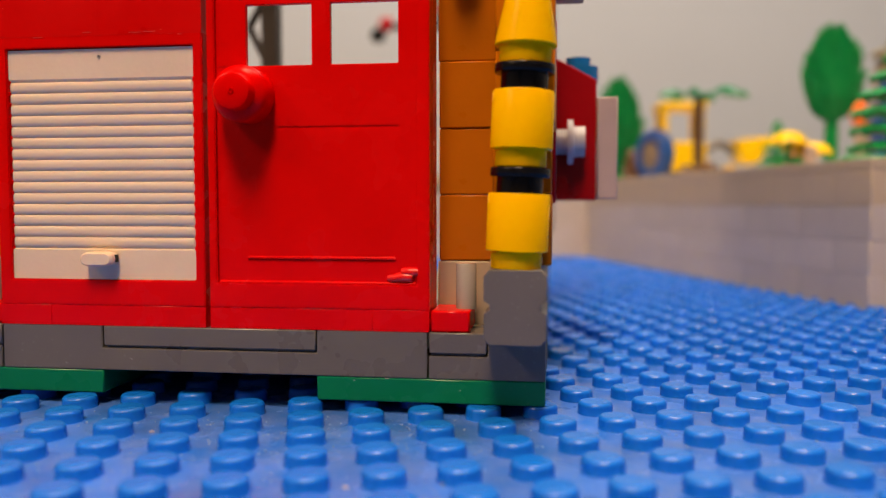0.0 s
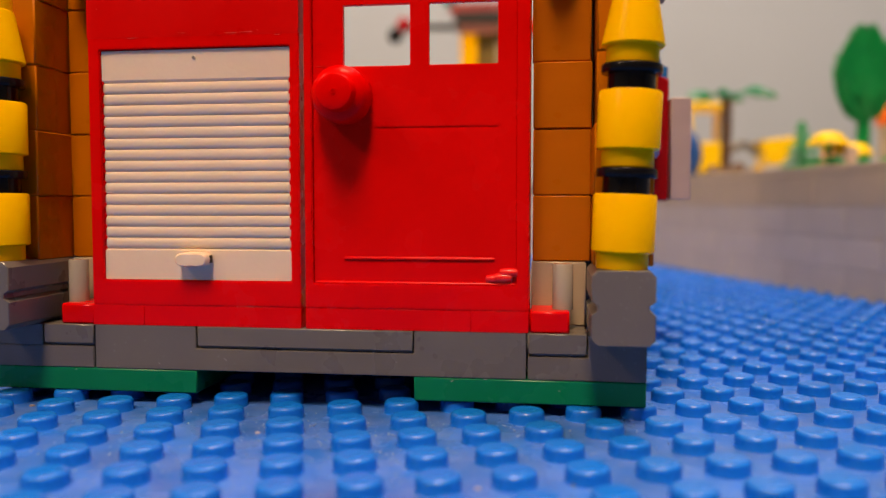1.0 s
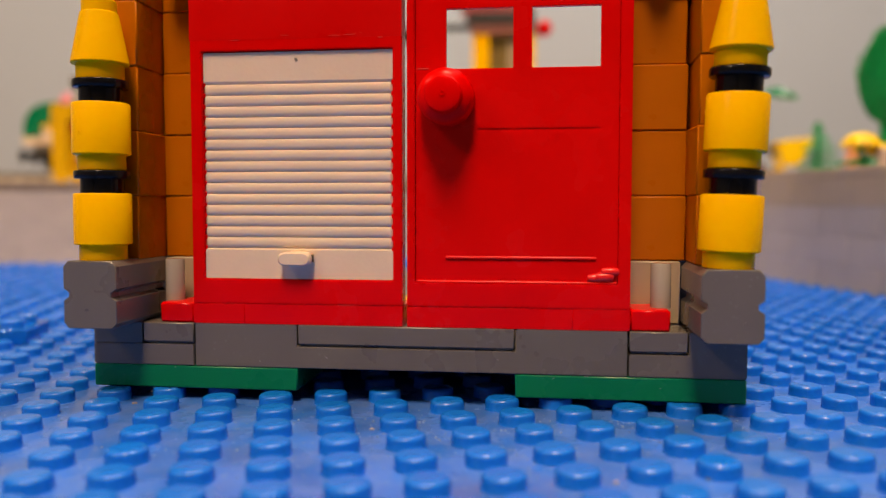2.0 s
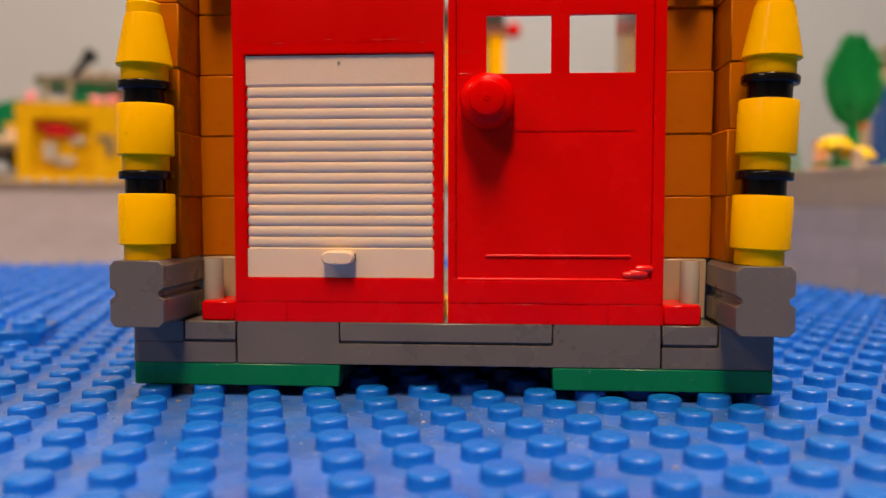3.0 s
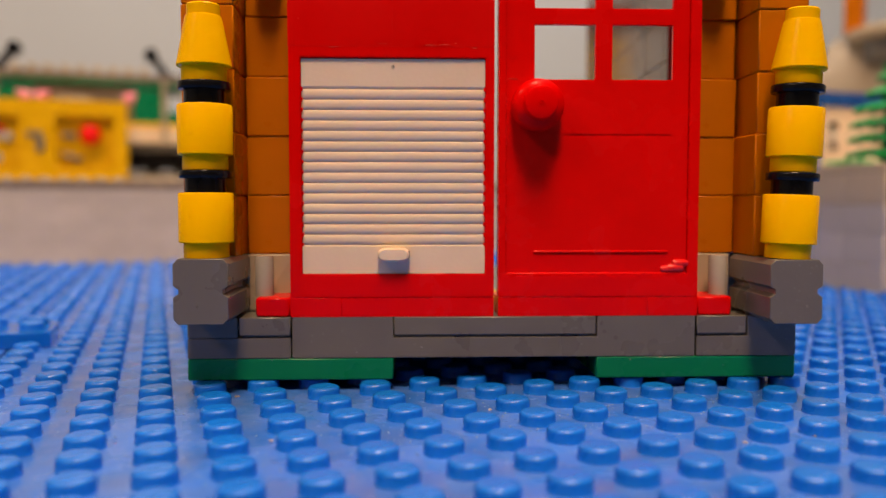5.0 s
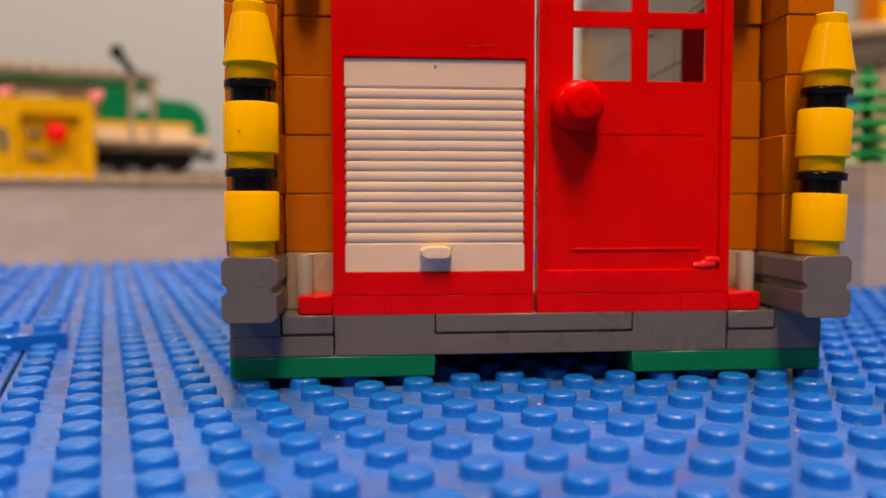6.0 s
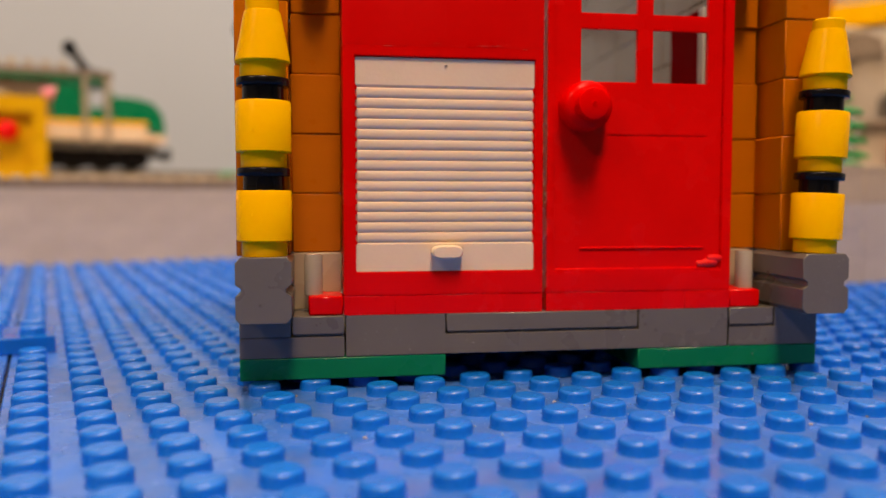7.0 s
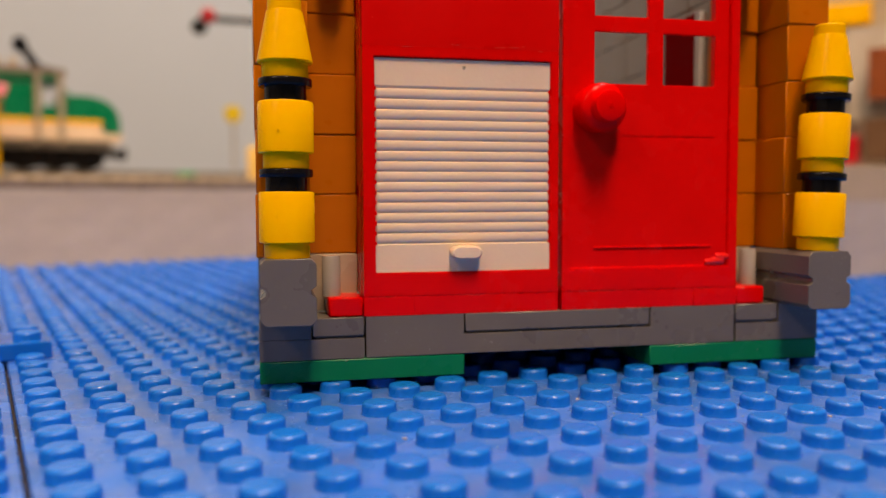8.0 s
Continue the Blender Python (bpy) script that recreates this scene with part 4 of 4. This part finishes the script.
for k in (-1.07, 1.0):
    block("green_panel", k * 33, k * 54, -27, 27, 36, 60.9, GREEN, loco)
    for y in (-27, 22):
        bm = bmesh.new()
        x0, x1 = sorted((k * 54, k * 74))
        panel(bm, [x0, x0 + 4, x1 - 4, x1], [36, 45, 58], [[y] * 3, [y, None, y]], y + 5, 0.3)
        part("cab_wall", bm, GREEN, loco)
    block("cab_front", k * 70, k * 73.9, -21.9, 21.9, 36, 45, GREEN, loco)
    bm = bmesh.new()
    prism(bm, [(k * 74, 36), (k * 97, 36), (k * 99, 30), (k * 104, 27), (k * 110, 27), (k * 110, 34), (k * 109, 40), (k * 107, 44.5), (k * 103.5, 48.5), (k * 98.5, 51.5), (k * 92, 53.2), (k * 84, 53.8), (k * 74, 53.8)], -25, 25, 0.6)
    part("hood", bm, GREEN, loco)
    block("apron", k * 97.2, k * 111, -25, 25, 21, 26.8, WHITE, loco, b=0.8)
    for x in (55, 70):
        bm = bmesh.new()
        rod(bm, (k * x, -29, 18), (k * x, -29, 68), 2.0)
        part("handrail", bm, PALE_GRAVEL, loco)
    bogie = block("bogie", k * 22, k * 98, -22.5, 22.5, 2.5, 15, BLACK, loco, b=1.0)
    for x in (46, 67, 88):
        bm = bmesh.new()
        lathe(bm, [(0, -22), (8.5, -22), (9, -21.5), (9, -17), (2, -17), (2, 17), (9, 17), (9, 21.5), (8.5, 22), (0, 22)], 24, (k * x, 0, 9), face)
        part("wheel_set", bm, BLACK, bogie)
    for y in (-14, 14):
        bm = bmesh.new()
        rod(bm, (k * 100, y, 13), (k * 113, y, 13), 2.4)
        lathe(bm, [(0, 0), (5, 0), (5, 2), (0, 2)], 18, (k * 113, y, 13), Matrix.Rotation(radians(math.copysign(90, k)), 3, "Y"))
        part("buffer", bm, BLACK, loco)
    bm = bmesh.new()
    rod(bm, (k * 60, 0, 72), (k * 47, 0, 90), 3.2)
    rod(bm, (k * 64, -5, 74), (k * 64, 5, 74), 2.6)
    lathe(bm, [(0, -5), (5.0, -5), (5.0, 5), (0, 5)], 14, (k * 46, 0, 91), face)
    box(bm, min(k * 52, k * 70), max(k * 52, k * 70), -8, 8, 71.9, 74.5, 0.5)
    part("current_collector", bm, BLACK, loco)
block("roof", -84, 74, -26, 26, 66, 72, DUSTY_BROWN, loco, b=1.5)
for k in range(9):
    block("roof_vent", -50 + 11 * k, -44 + 11 * k, -20, 20, 72, 78, BEIGE, loco, b=0.8)

stall = thing("market_stall", "yellow toy stall with recessed shelves and red flowers", "toy stall", *on_grid(-22.5, 487), BACK + 3.2, GRID)
bm = bmesh.new()
panel(bm, [-117, -106, -68, -46, -9, 0], [0, 10, 46, 57], [[0] * 5, [0, 7, 0, 7, 0], [0] * 5], 24, 0.5)
part("body", bm, STALL_YELLOW, stall)
for x0, x1, z0, z1, mat, nm in ((-104, -84, 38, 43, DEEP_RED, "red_goods"), (-98, -78, 34, 39, DEEP_RED, "red_goods"), (-100, -92, 17, 30, LIGHT_GREY, "pale_goods"), (-82, -73, 29, 34, LIGHT_GREY, "grey_tool"),
                                (-42, -33, 31, 35, GREY, "grey_tool"), (-92, -80, 14, 20, LIGHT_GREY, "grey_tool")):
    block(nm, x0, x1, 2.5, 6.98, z0, z1, mat, stall, b=0.8)
bm = bmesh.new()
box(bm, -64, -54, -2.5, -0.01, 31, 35, 0.5)
box(bm, -58, -53, -2.5, -0.01, 21, 32, 0.5)
part("grey_tool", bm, GREY, stall)
bm = bmesh.new()
rod(bm, (-42, 4.9, 20), (-30, 4.9, 16.5), 1.8)
part("grey_tool", bm, GREY, stall)
bm = bmesh.new()
lathe(bm, [(0, -7), (3.6, -6), (6.2, -3.4), (7.2, 0), (6.2, 3.4), (3.6, 6), (0, 7)], 20, (-24, 1, 33.5))
part("red_ball", bm, RED, stall)
for x, turns in ((-110, (20,)), (-60, (-55, 55)), (-3, (48,))):
    for turn in turns:
        bm = bmesh.new()
        lathe(bm, [(0, 0), (4.6, 0), (4.2, 3), (1.2, 9), (0, 9.5)], 14, (x + 0.05 * turn, 8, 58.0), Matrix.Rotation(radians(turn), 3, "Y"))
        part("pink_cone", bm, PINK, stall)
for x in (-95, -35):
    block("pale_trim", x - 12, x + 12, 4, 12, 57, 60, BEIGE, stall, b=1)

# ---- crumbs between the studs ----
rnd = random.Random(21)
for x, y, mat in ((8.6, -3.8, CRUMB), (85.7, -27.3, CRUMB), (75.6, -29.6, PALE_CRUMB), (17.7, -27.0, PALE_CRUMB), (46.1, -12.8, PALE_CRUMB)):
    bm = bmesh.new()
    for _ in range(4):
        lathe(bm, [(0, -0.3), (0.35, -0.2), (0.5, 0.05), (0.3, 0.25), (0, 0.32)], 8, (rnd.uniform(-0.7, 0.7), rnd.uniform(-0.5, 0.5), 0.3), Euler((rnd.random(), rnd.random(), rnd.random())).to_matrix())
    for vert in bm.verts:
        vert.co = 0.38 * (vert.co + Vector((rnd.uniform(-0.14, 0.14), rnd.uniform(-0.14, 0.14), rnd.uniform(-0.1, 0.1))))
    crumb = tagged(new("crumb", mesh_of("crumb", bm, mat)), "tiny pale crumb lying on the blue baseplate", "crumb", "crumbs")
    crumb.matrix_world = pose(x * MM, y * MM, (FLOOR - 0.02) * MM)

# fine dust and fluff specks lying between the studs
rnd = random.Random(33)
bm = bmesh.new()
for n in range(2600):
    if n < 1500:
        u, v = rnd.randint(-12, 22) * 8 + U0 + 8 * rnd.random(), rnd.uniform(-75, 3)
    else:   # thicker before the doorway
        u, v = rnd.gauss(52, 26), rnd.gauss(-32, 10)
    x, y = on_grid(u, v)
    if y > -2 or y < -75:
        continue
    cu, cv = (u - U0) % 8 - 4, (v - V0) % 8 - 4
    if math.hypot(cu, cv) < 2.75:
        continue
    r = 0.04 + 0.13 * rnd.random() ** 3
    lathe(bm, [(0, -0.6 * r), (r, -0.2 * r), (0.8 * r, 0.5 * r), (0, 0.8 * r)], 5, (x, y, FLOOR + 0.5 * r), Euler((rnd.random(), rnd.random(), 0)).to_matrix())
tagged(new("dust_specks", mesh_of("dust_specks", bm, FLUFF)), "pale dust specks scattered between the blue studs", "dust", kind="stuff")

# moulding marks and nicks on the bricks
for x, y, z, mat in ((3.3, -7.84, 37.6, YELLOW), (3.0, -7.7, 25.6, YELLOW), (3.9, -7.98, 12.6, GREY), (93.6, -7.98, 12.2, GREY)):
    bm = bmesh.new()
    lathe(bm, [(0.24, -0.1), (0.22, 0.06), (0.16, 0.08), (0.1, -0.02), (0, -0.02)], 12, (x, y, z), Matrix.Rotation(radians(90), 3, "X"))
    part("moulding_mark", bm, mat, house)
